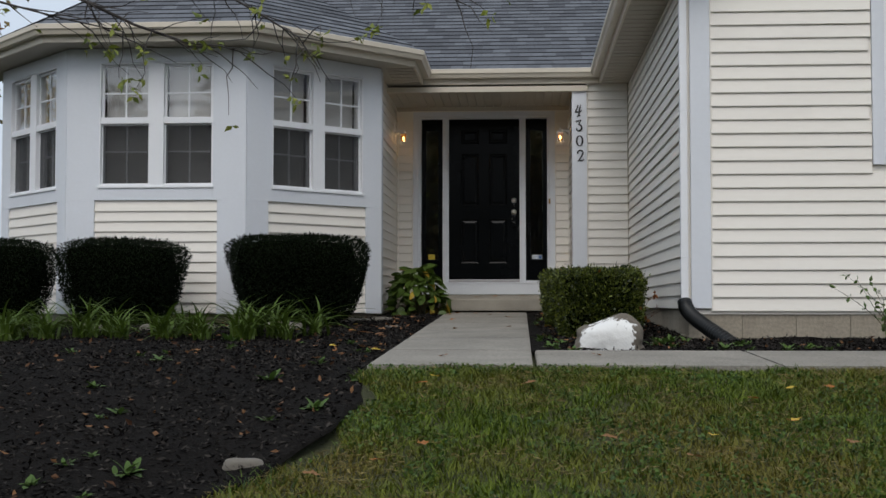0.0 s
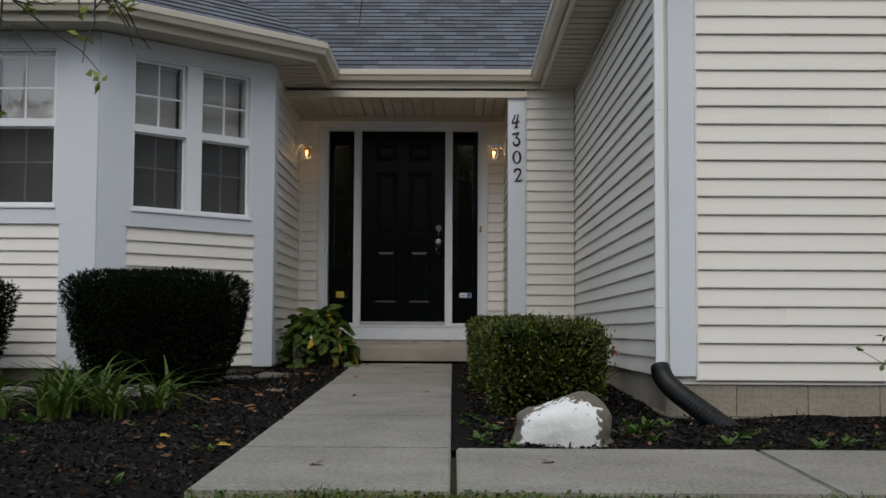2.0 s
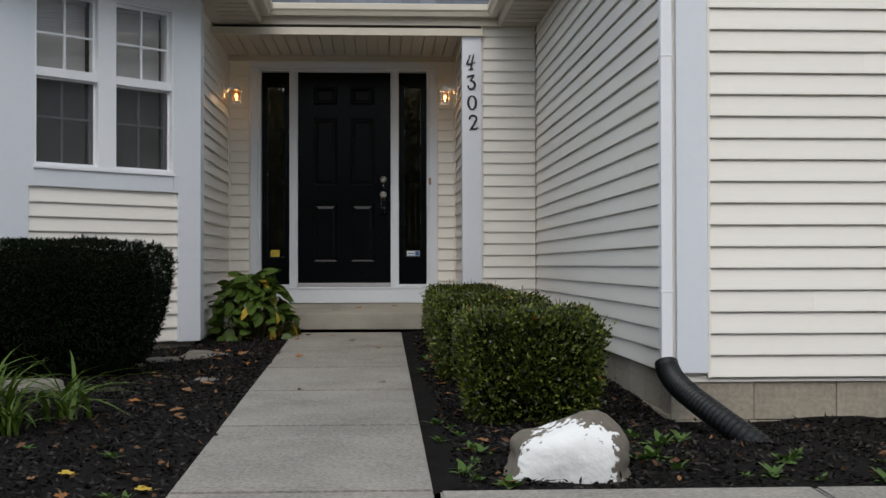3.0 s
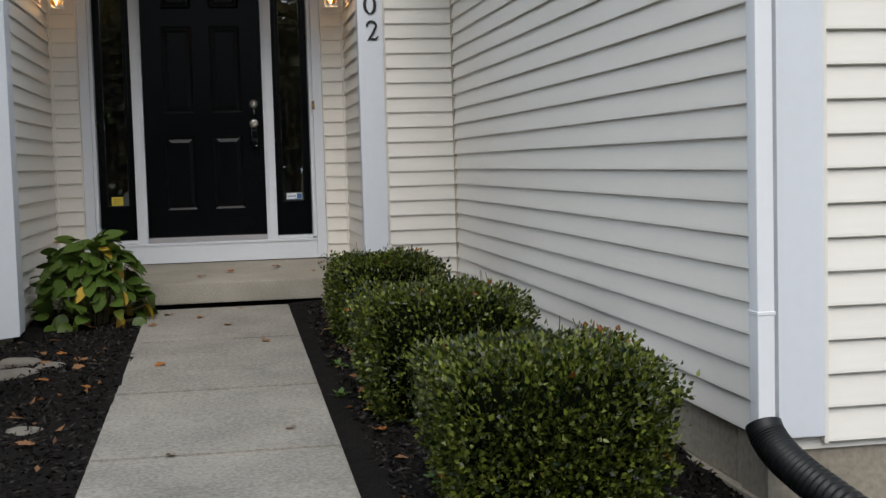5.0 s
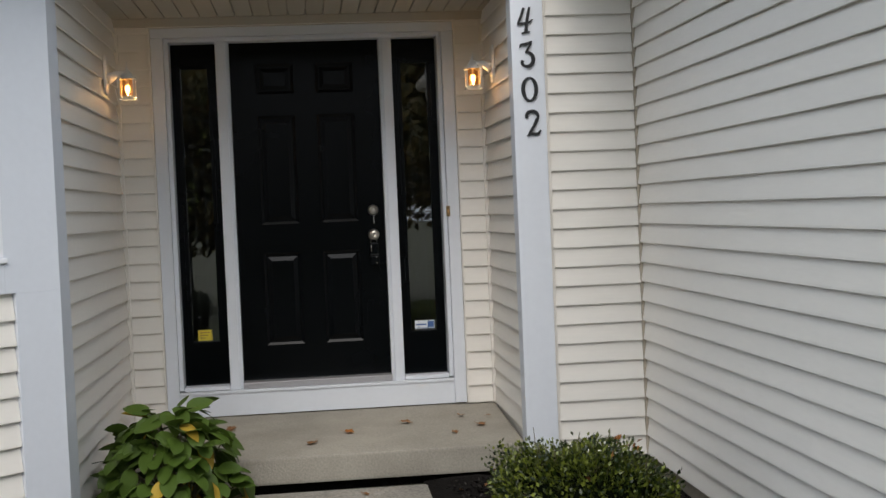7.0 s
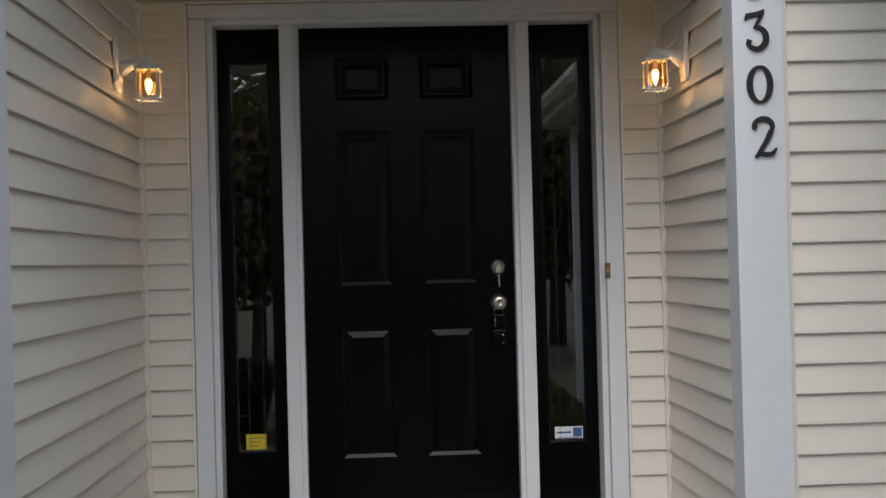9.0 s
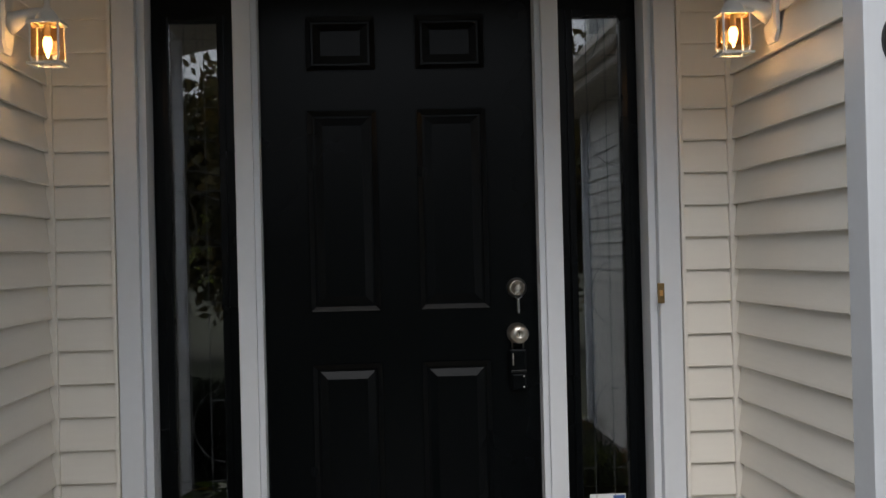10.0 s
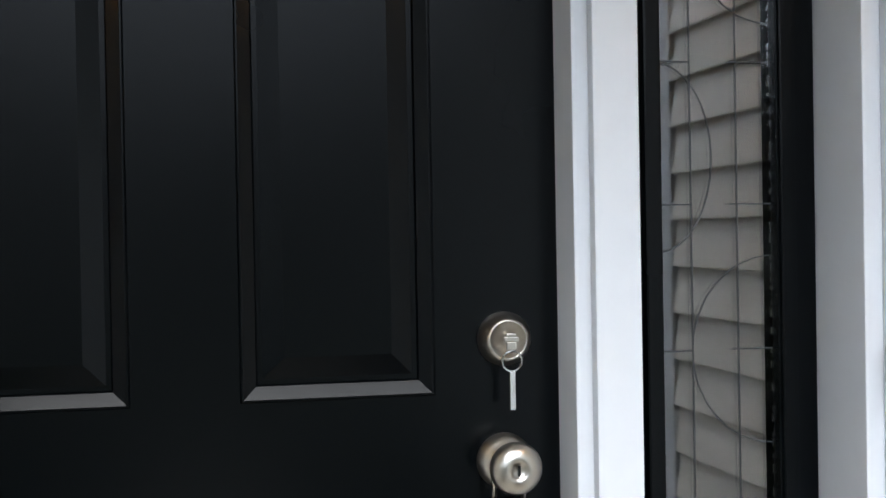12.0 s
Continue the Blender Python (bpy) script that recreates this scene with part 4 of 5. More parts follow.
# ---- wall lanterns ----
def lantern(at):
    """A small white coach lantern on an arm; local x points away from the wall."""
    t = thing("wall_lantern", at, "small white coach lantern, lit, with clear glass on the porch wall", "wall lamp", "porch lanterns")
    pl = bmesh.new()
    prof = [(-0.05, -0.075), (-0.030, -0.105), (0.030, -0.105), (0.05, -0.075), (0.05, 0.075), (0.030, 0.105), (-0.030, 0.105), (-0.05, 0.075)]
    rings = [[pl.verts.new((x, y * k, z * k)) for y, z in prof] for x, k in ((0.0, 1.0), (0.010, 1.0), (0.016, 0.86))]
    for a, b in zip(rings, rings[1:]):
        for i in range(8):
            pl.faces.new((a[i], a[(i + 1) % 8], b[(i + 1) % 8], b[i]))
    pl.faces.new(rings[-1])
    pl.faces.new(rings[0][::-1])
    part("back_plate", pl, LAMP_WHITE, t)
    part("arm", tube([(0.012, 0, -0.02), (0.035, 0, -0.012), (0.06, 0, 0.002), (0.09, 0, 0.006), (0.118, 0, 0.004)], [0.034, 0.026, 0.018, 0.016, 0.018], 14), LAMP_WHITE, t, smooth=True)
    c = 0.118
    part("cap", lathe([(0.034, -0.020), (0.034, -0.014), (0.030, -0.004), (0.020, 0.012), (0.011, 0.020), (0.006, 0.030), (0.007, 0.036), (0.004, 0.046), (0.002, 0.07)], 20), LAMP_WHITE, t, at=pose(c, 0, 0), smooth=True)
    r0, r1, zt, zb = 0.040, 0.042, -0.022, -0.135
    cage = t
    for k in range(4):
        a = radians(45 + 90 * k)
        part("bar", tube([(c + r0 * 1.3 * math.cos(a), r0 * 1.3 * math.sin(a), zt), (c + r1 * 1.3 * math.cos(a), r1 * 1.3 * math.sin(a), zb + 0.02), (c + r0 * 1.15 * math.cos(a), r0 * 1.15 * math.sin(a), zb)], 0.0034, 6), LAMP_WHITE, cage)
        b = radians(90 * k)
        q = [(r0, zt), (r1, zb + 0.02)]
        g = bmesh.new()
        ux, uy = math.cos(b), math.sin(b)
        vs = []
        for r, z in q:
            for sgn in (-1, 1):
                vs.append(g.verts.new((c + ux * r * 0.95 - uy * sgn * r * 0.86, uy * r * 0.95 + ux * sgn * r * 0.86, z)))
        g.faces.new((vs[0], vs[1], vs[3], vs[2]))
        pg = part("glass_pane", g, AMBER, cage)
        pg.visible_shadow = False
    part("top_ring", frame_ring(-0.046, 0.046, -0.046, 0.046, 0.016, -0.004, 0.004, 0.001), LAMP_WHITE, cage, at=pose(c, 0, zt, 90))
    part("bottom_ring", frame_ring(-0.047, 0.047, -0.047, 0.047, 0.008, -0.003, 0.003, 0.001), LAMP_WHITE, cage, at=pose(c, 0, zb, 90))
    part("candle_sleeve", lathe([(0.009, -0.06), (0.009, -0.022)], 12), LAMP_WHITE, cage, at=pose(c, 0, 0))
    part("bulb", lathe([(0.007, -0.055), (0.012, -0.066), (0.014, -0.078), (0.010, -0.096), (0.004, -0.110), (0.001, -0.117)], 14), BULB, cage, "glowing amber candle bulb", at=pose(c, 0, 0), smooth=True)
    lamp = new("lantern_light", bpy.data.lights.new("lantern_light", "POINT"))
    lamp.data.energy, lamp.data.color, lamp.data.shadow_soft_size = 3.8, (1.0, 0.56, 0.22), 0.014
    lamp.matrix_world = at @ pose(c, 0, -0.085)
    return t


lantern(pose(XL + 0.017, -0.60, 2.235))
lantern(pose(XR - 0.017, -0.60, 2.235, 0, 0, 180))


# ---- garden beds ----
def scatter_mesh(name, verts, faces, mat, label="", category="", kind="stuff", parent=None):
    """One mesh from arrays of corners and faces."""
    me = bpy.data.meshes.new(name)
    me.vertices.add(len(verts))
    me.vertices.foreach_set("co", np.asarray(verts, dtype=np.float32).ravel())
    k = faces.shape[1]
    me.loops.add(faces.size)
    me.loops.foreach_set("vertex_index", faces.astype(np.int32).ravel())
    me.polygons.add(len(faces))
    me.polygons.foreach_set("loop_start", np.arange(0, faces.size, k, dtype=np.int32))
    me.update(calc_edges=True)
    me.materials.append(mat)
    ob = new(name, me)
    ob.parent = parent
    return tagged(ob, label, category, kind=kind)


rs = np.random.RandomState(7)


def leaves_at(pts, dirs, length, width, droop=0.15, jitter=0.7):
    """A small folded leaf (two triangles' pairs) at every point, roughly along dirs."""
    n = len(pts)
    d = dirs + rs.normal(0, jitter, (n, 3))
    d /= np.linalg.norm(d, axis=1)[:, None]
    r = rs.normal(0, 1, (n, 3))
    s = np.cross(d, r)
    s /= np.linalg.norm(s, axis=1)[:, None] + 1e-9
    u = np.cross(s, d)
    ln = length * rs.uniform(0.65, 1.3, (n, 1))
    wd = width * rs.uniform(0.7, 1.25, (n, 1))
    a, c = pts, pts + d * ln - u * ln * droop
    b, e = pts + d * ln * 0.45 + s * wd / 2 + u * wd * 0.12, pts + d * ln * 0.45 - s * wd / 2 + u * wd * 0.12
    v = np.stack([a, b, c, e], 1).reshape(-1, 3)
    i = np.arange(n)[:, None] * 4
    return v, np.concatenate([i + [[0, 1, 2]], i + [[0, 2, 3]]], 0)


def rounded_points(n, half, power=4.0, shell=0.25, taper=0.0, rough=0.05):
    """Points near the skin of a clipped, rounded-box bush, with their outward ways; narrower below by taper."""
    d = rs.normal(0, 1, (n, 3))
    d /= np.linalg.norm(d, axis=1)[:, None]
    r = 1.0 / (np.abs(d) ** power).sum(1) ** (1 / power)
    dep = 1 - shell * rs.uniform(0, 1, n) ** 2.0
    lump = np.array([noise.noise((x * 3.0, y * 3.0, z * 3.0)) for x, y, z in d[:: max(1, n // 4000)]])
    lum = np.repeat(lump, max(1, n // 4000))[:n]
    if len(lum) < n:
        lum = np.pad(lum, (0, n - len(lum)))
    p = d * (r * dep * (1 + rough * rs.normal(0, 0.5, n) + 0.0 * lum))[:, None]
    k = 1 - taper * (0.5 - p[:, 2:3] / 2)
    p[:, :2] *= k
    return p * half, d


def core(half, power, taper, scale, seg=20):
    """A near-black solid that stands in for the shade inside a bush."""
    bm = bmesh.new()
    bmesh.ops.create_icosphere(bm, subdivisions=3, radius=1.0)
    for v in bm.verts:
        d = v.co.normalized()
        r = 1.0 / sum(abs(q) ** power for q in d) ** (1 / power)
        p = d * r * scale * (1 + 0.10 * noise.noise(d * 3))
        k = 1 - taper * (0.5 - p.z / 2)
        v.co = Vector((p.x * k * half[0], p.y * k * half[1], p.z * half[2]))
    return bm


def yew(x, y, half, z0, count, label):
    t = thing("yew_bush", pose(x, y, z0 + half[2]), label, "bush", "clipped yew bushes by the bay")
    p, d = rounded_points(count, np.array(half), 5.0, 0.16, 0.30, 0.03)
    lob = np.array([noise.noise((q[0] * 4, q[1] * 4, q[2] * 4 + x)) for q in p])
    p *= (1 + 0.05 * lob)[:, None]
    v, f = leaves_at(p, d, 0.034, 0.010, 0.1, 0.8)
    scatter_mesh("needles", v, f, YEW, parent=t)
    part("shade_core", core(half, 5.0, 0.30, 0.86), CORE, t, smooth=True)
    rng = random.Random(int(x * 100))
    for k in range(5):
        a = rng.uniform(0, 6.28)
        part("stem", tube([(0.10 * math.cos(a), 0.08 * math.sin(a), -half[2] - 0.12), (0.25 * half[0] * math.cos(a), 0.25 * half[1] * math.sin(a), -half[2] * 0.4)], [0.022, 0.014], 7), BARK, t)
    return t


yew(-1.62, -4.12, (0.68, 0.46, 0.40), -0.035, 26000, "dark green yew bush clipped flat in front of the bay")
yew(-3.26, -4.20, (0.60, 0.44, 0.38), -0.035, 22000, "dark green yew bush clipped flat in front of the bay")
yew(-4.50, -4.28, (0.62, 0.46, 0.38), -0.035, 20000, "dark green yew bush clipped flat in front of the bay")


def boxwood(x, y, half, z0, count):
    t = thing("boxwood_bush", pose(x, y, z0 + half[2]), "green boxwood bush clipped to a block beside the walkway", "bush", "boxwood bushes by the walkway")
    p, d = rounded_points(count, np.array(half), 7.0, 0.22, 0.14, 0.07)
    lob = np.array([noise.noise((q[0] * 6, q[1] * 6, q[2] * 6 + y)) for q in p])
    p *= (1 + 0.11 * lob)[:, None]
    p[:, :2] *= (1 - 0.10 * np.clip(-p[:, 2] / half[2], 0, 1) ** 2)[:, None]
    up = d + np.array([0, 0, 0.5])
    v, f = leaves_at(p, up, 0.021, 0.014, 0.1, 0.65)
    scatter_mesh("leaves", v, f, BOX, parent=t)
    few = np.concatenate([rs.choice(len(p), 14, replace=False), np.argsort(((p - np.array([half[0], half[1] * 0.6, half[2]])) ** 2).sum(1))[:120:8]])
    v, f = leaves_at(p[few] * 1.03, up[few], 0.036, 0.022, 0.2, 0.6)
    scatter_mesh("dead_leaves", v, f, RUST, parent=t)
    part("shade_core", core(half, 7.0, 0.14, 0.80), CORE, t, smooth=True)
    rng = random.Random(int(y * 100))
    for k in range(16):
        q = Vector((rng.uniform(-0.8, 0.8) * half[0], rng.uniform(-0.8, 0.8) * half[1], half[2] * 0.8))
        part("twig", tube([q, q + Vector((rng.uniform(-0.04, 0.04), rng.uniform(-0.04, 0.04), half[2] * 0.2 + rng.uniform(0.03, 0.07)))], [0.003, 0.0015], 4), STEM, t)
    return t


boxwood(1.045, -6.02, (0.345, 0.42, 0.27), -0.148, 24000)
boxwood(0.99, -4.55, (0.35, 0.42, 0.265), -0.10, 17000)
boxwood(0.98, -2.85, (0.31, 0.44, 0.255), -0.06, 16000)

# ---- hydrangea by the stoop ----
def leaf_mesh(name, length, width, mat, fold=0.18, bend=0.25, teeth=0.0):
    """A broad pointed leaf with a fold along its rib, along local x."""
    bm = bmesh.new()
    rows = []
    n = 7
    for i in range(n + 1):
        t = i / n
        w = width * math.sin(math.pi * min(1, t ** 0.85)) ** 0.62 * (1 - 0.12 * t) / 2 + 0.0005
        x = length * t
        z = -bend * length * t * t
        rows.append([bm.verts.new((x, s * w, z + fold * abs(s) * w - (0.1 * w if abs(s) > 0.9 else 0))) for s in (-1, -0.5, 0, 0.5, 1)])
    for a, b in zip(rows, rows[1:]):
        for k in range(4):
            bm.faces.new((a[k], a[k + 1], b[k + 1], b[k]))
    return mesh_of(name, bm, mat, True)


def hydrangea(x, y, z0):
    t = thing("hydrangea_bush", pose(x, y, z0), "leafy green hydrangea with yellowing lower leaves by the stoop", "bush")
    greens = [leaf_mesh("leaf", l, w, HYDRANGEA, 0.2, b) for l, w, b in ((0.135, 0.092, 0.10), (0.12, 0.085, 0.22), (0.095, 0.07, 0.05), (0.13, 0.088, 0.32))]
    pale = [leaf_mesh("leaf", 0.12, 0.07, GOLD, 0.3, 0.4), leaf_mesh("leaf", 0.10, 0.065, TWIGLEAF, 0.3, 0.5)]
    rng = random.Random(12)
    for k in range(300):
        a, e = rng.uniform(0, 2 * math.pi), rng.random() ** 0.7
        el = math.asin(min(1, e))
        r = 0.80 + 0.20 * rng.random()
        px, py, pz = 0.40 * r * math.cos(el) * math.cos(a), 0.42 * r * math.cos(el) * math.sin(a), 0.04 + 0.55 * r * e
        low = pz < 0.2 and px > 0
        me = rng.choice(pale) if (low and rng.random() < 0.55) or rng.random() < 0.04 else rng.choice(greens)
        tilt = 44 - 44 * e + rng.uniform(-40, 40)
        part("leaf", me, None, t, at=pose(px * 0.85, py * 0.85, pz, rng.uniform(-48, 48), tilt, math.degrees(a) + rng.uniform(-40, 40)))
        if k % 6 == 0:
            part("stem", tube([(0.05 * math.cos(a), 0.05 * math.sin(a), -0.05), (px * 0.4, py * 0.4, pz * 0.6), (px * 0.85, py * 0.85, pz)], [0.006, 0.005, 0.003], 5), STEM, t)
    return t


hydrangea(-0.69, -1.66, -0.02)

# ---- painted rock and edging stones ----
def boulder(name, half, seed, mat, flat=0.0):
    bm = bmesh.new()
    bmesh.ops.create_icosphere(bm, subdivisions=4, radius=1.0)
    for v in bm.verts:
        d = v.co.normalized()
        r = 1 / sum(abs(q) ** 3.0 for q in d) ** (1 / 3.0)
        r *= 1 + 0.16 * noise.noise(d * 1.3 + Vector((seed, 0, 0))) + 0.05 * noise.noise(d * 4 + Vector((0, seed, 0))) + 0.012 * noise.noise(d * 14)
        v.co = Vector((d.x * half[0] * r, d.y * half[1] * r, d.z * half[2] * r))
    return mesh_of(name, bm, mat, True)


PAINTED = ROCK.copy()
def tilted_rock(ob):
    """Draws the boulder up to a low peak off its middle, on a wider foot."""
    for v in ob.vertices:
        u = v.co.x / 0.215
        if v.co.z > 0:
            v.co.z *= 1.06 - 0.42 * min(1.0, abs(u - 0.30)) ** 1.3
        v.co.x += 0.05 * u * max(0.0, -v.co.z / 0.1) + 0.02 * max(0.0, v.co.z / 0.13)
    return ob


PAINTED.name = "white_painted_stone"
n, l = PAINTED.node_tree.nodes, PAINTED.node_tree.links
b = n["Principled BSDF"]
old = b.inputs["Base Color"].links[0].from_socket
tc, mp = n.new("ShaderNodeTexCoord"), n.new("ShaderNodeMapping")
mp.inputs["Location"].default_value = (-0.10, 0.0, -0.40)
mp.inputs["Rotation"].default_value = (0, radians(14), 0)
mp.inputs["Scale"].default_value = (5.4, 0.6, 8.4)
l.new(tc.outputs["Object"], mp.inputs[0])
away = n.new("ShaderNodeVectorMath")
away.operation = "LENGTH"
l.new(mp.outputs[0], away.inputs[0])
worn, flake = n.new("ShaderNodeTexNoise"), n.new("ShaderNodeTexNoise")
for nd, sc in ((worn, 9), (flake, 42)):
    nd.inputs["Scale"].default_value, nd.inputs["Detail"].default_value = sc, 6
    l.new(tc.outputs["Object"], nd.inputs["Vector"])
edge, sep, side = n.new("ShaderNodeMath"), n.new("ShaderNodeSeparateXYZ"), n.new("ShaderNodeMath")
edge.operation = side.operation = "MULTIPLY_ADD"
l.new(worn.outputs[0], edge.inputs[0])
edge.inputs[1].default_value = 1.5
l.new(away.outputs["Value"], edge.inputs[2])
l.new(tc.outputs["Object"], sep.inputs[0])
l.new(sep.outputs["Y"], side.inputs[0])
side.inputs[1].default_value = 3.0
l.new(edge.outputs[0], side.inputs[2])
more = n.new("ShaderNodeMath")
more.operation = "MULTIPLY_ADD"
l.new(flake.outputs[0], more.inputs[0])
more.inputs[1].default_value = 1.1
l.new(side.outputs[0], more.inputs[2])
ramp = n.new("ShaderNodeMapRange")
ramp.inputs[1].default_value, ramp.inputs[2].default_value, ramp.inputs[3].default_value, ramp.inputs[4].default_value = 1.95, 2.03, 1.0, 0.0
l.new(more.outputs[0], ramp.inputs[0])
mix = n.new("ShaderNodeMix")
mix.data_type = "RGBA"
l.new(ramp.outputs[0], mix.inputs[0])
l.new(old, mix.inputs[6])
mix.inputs[7].default_value = (0.74, 0.74, 0.72, 1)
l.new(mix.outputs[2], b.inputs["Base Color"])
rock = part("painted_rock", tilted_rock(boulder("painted_rock", (0.215, 0.15, 0.165), 3.1, PAINTED)), None, at=pose(1.035, -7.42, -0.105, 12, 4, -6))
tagged(rock, "brown field stone with a white painted face in the mulch", "rock")
rng = random.Random(4)
for x, y, s in ((-0.93, -3.35, 0.10), (-1.12, -3.5, 0.09), (-0.78, -3.1, 0.07), (-1.32, -3.8, 0.10), (-1.6, -4.9, 0.13), (-1.95, -5.0, 0.10), (-2.3, -5.05, 0.12), (-0.95, -2.95, 0.08), (-0.70, -4.5, 0.06), (-2.75, -4.9, 0.1), (-3.3, -4.9, 0.11)):
    st = part("edging_stone", boulder("edging_stone", (s * 1.3, s, s * 0.5), rng.uniform(0, 50), STONE), None, at=pose(x, y, ground_z(x, y) + s * 0.22, 0, 0, rng.uniform(0, 180)))
    tagged(st, "flat grey stone half sunk in the mulch", "stone", "edging stones by the bay")
cap = part("pale_stone", boulder("pale_stone", (0.08, 0.05, 0.03), 9.3, STONE), None, at=pose(-0.62, -10.85, ground_z(0, -10.85) + 0.02, 0, 0, 20))
tagged(cap, "small pale stone at the edge of the lawn", "stone")


# ---- mulch ----
BED_EDGE = [(-0.37, -8.95), (-0.29, -9.65), (-0.33, -10.45), (-0.56, -11.05), (-0.85, -11.5), (-1.5, -12.1), (-2.8, -12.9), (-6.0, -13.8), (-12.0, -14.0)]


def edge_x(y):
    """Where the planting bed meets path or lawn."""
    if y > -8.95:
        return walk_x(y, 0) + 0.02
    for (xa, ya), (xb, yb) in zip(BED_EDGE, BED_EDGE[1:]):
        if yb <= y <= ya:
            return xa + (xb - xa) * (ya - y) / (ya - yb)
    return -12.0


def bed_z(x, y):
    return ground_z(x, y) + 0.030 + 0.030 * noise.noise((x * 1.3, y * 1.3, 3)) + 0.014 * noise.noise((x * 6, y * 6, 1))


ys = [-1.15 - 0.11 * k for k in range(116)]
bm = bmesh.new()
rows = []
for y in ys:
    e = edge_x(y) + 0.04 * noise.noise((0, y * 2.5, 0)) - (0.02 if y < -8.95 else 0)
    rows.append([bm.verts.new((e + (-9.5 - e) * (k / 70) ** 1.6, y, 0)) for k in range(71)])
for r in rows:
    for k, v in enumerate(r):
        v.co.z = bed_z(v.co.x, v.co.y) - (0.015 if k == 0 else 0)
for r0, r1 in zip(rows, rows[1:]):
    for k in range(70):
        bm.faces.new((r0[k], r0[k + 1], r1[k + 1], r1[k]))
tagged(part("mulch_bed", bm, MULCH, smooth=True), "dark bark mulch planting bed beside the walkway", "planting bed", kind="structure")
bm = bmesh.new()
for xa, xb, ya, yb in ((0.51, XG, -7.72, -1.21), (XG, 9.0, -7.72, -6.11)):
    nx, ny = max(2, int((xb - xa) / 0.09)), int((yb - ya) / 0.09)
    g = [[bm.verts.new((xa + (xb - xa) * i / nx, ya + (yb - ya) * j / ny, 0)) for i in range(nx + 1)] for j in range(ny + 1)]
    for r in g:
        for v in r:
            v.co.z = bed_z(v.co.x, v.co.y) - (0.015 if v.co.x < 0.56 else 0)
    for r0, r1 in zip(g, g[1:]):
        for i in range(nx):
            bm.faces.new((r0[i], r0[i + 1], r1[i + 1], r1[i]))
bmesh.ops.remove_doubles(bm, verts=bm.verts[:], dist=0.0005)
tagged(part("mulch_bed", bm, MULCH, smooth=True), "dark bark mulch planting bed along the garage wing", "planting bed", kind="structure")


def bed_points(n, seed):
    """Places in the beds, closer together near the walk."""
    r = np.random.RandomState(seed)
    out = []
    while len(out) < n:
        if r.rand() < 0.68:
            y = r.uniform(-13.0, -1.3)
            x = edge_x(y) - 0.03 - (abs(r.normal(0, 1.9)) if r.rand() < 0.7 else r.uniform(0, 6))
            if x < -7 or (y > -3.6 and x < -1.0 - (-2.2 - y) * 0.9) or (y > -2.3 and x < XL + 0.05):
                continue
        elif r.rand() < 0.6:
            x, y = r.uniform(0.62, XG - 0.02), r.uniform(-7.70, -1.3)
        else:
            x, y = r.uniform(XG, 6.0), r.uniform(-7.70, -6.22)
        out.append((x, y, bed_z(x, y)))
    return np.array(out)


p = bed_points(64000, 1)
d = rs.normal(0, 1, p.shape) * np.array([1, 1, 0.35])
v, f = leaves_at(p + np.array([0, 0, 0.006]), d, 0.032, 0.011, 0.0, 0.2)
scatter_mesh("mulch_chips", v, f, CHIP, "loose dark bark chips on the planting beds", "mulch")
p = bed_points(700, 2)
v, f = leaves_at(p + np.array([0, 0, 0.014]), rs.normal(0, 1, p.shape) * np.array([1, 1, 0.4]), 0.040, 0.019, 0.25, 0.2)
scatter_mesh("leaf_litter", v, f, DRY, "dry brown leaf litter in the beds", "leaf litter")


# ---- fallen leaves that can be counted ----
def lobed_leaf(name, size, mat, seed):
    """A dry, curled, lobed leaf."""
    rng = random.Random(seed)
    bm = bmesh.new()
    c = bm.verts.new((0, 0, 0.006))
    ring = []
    n = 22
    for k in range(n):
        a = 2 * math.pi * k / n
        r = size * (0.62 + 0.38 * abs(math.cos(2.5 * a)) ** 0.8) * (1 if k % 2 else 0.86) * rng.uniform(0.9, 1.1)
        ring.append(bm.verts.new((r * math.cos(a), r * 0.72 * math.sin(a), 0.004 + 0.30 * r * abs(math.sin(a)) ** 2 * rng.uniform(0.3, 1.0))))
    for k in range(n):
        bm.faces.new((c, ring[k], ring[(k + 1) % n]))
    s = [bm.verts.new(q) for q in ((-size * 0.8, 0.001, 0.003), (-size * 0.8, -0.001, 0.003), (-size * 1.5, -0.001, 0.008), (-size * 1.5, 0.001, 0.008))]
    bm.faces.new(s)
    return mesh_of(name, bm, mat)


LEAVES = [lobed_leaf("fallen_leaf", s, m, k) for k, (s, m) in enumerate(((0.036, RUST), (0.042, DRY), (0.028, DRY), (0.04, DRY), (0.035, GOLD)))]


def drop_leaf(x, y, z, kind, label):
    ob = part("fallen_leaf", LEAVES[kind], None, at=pose(x, y, z, random.uniform(-12, 12), random.uniform(-12, 12), random.uniform(0, 360)))
    tagged(ob, label, "leaf", "fallen autumn leaves")


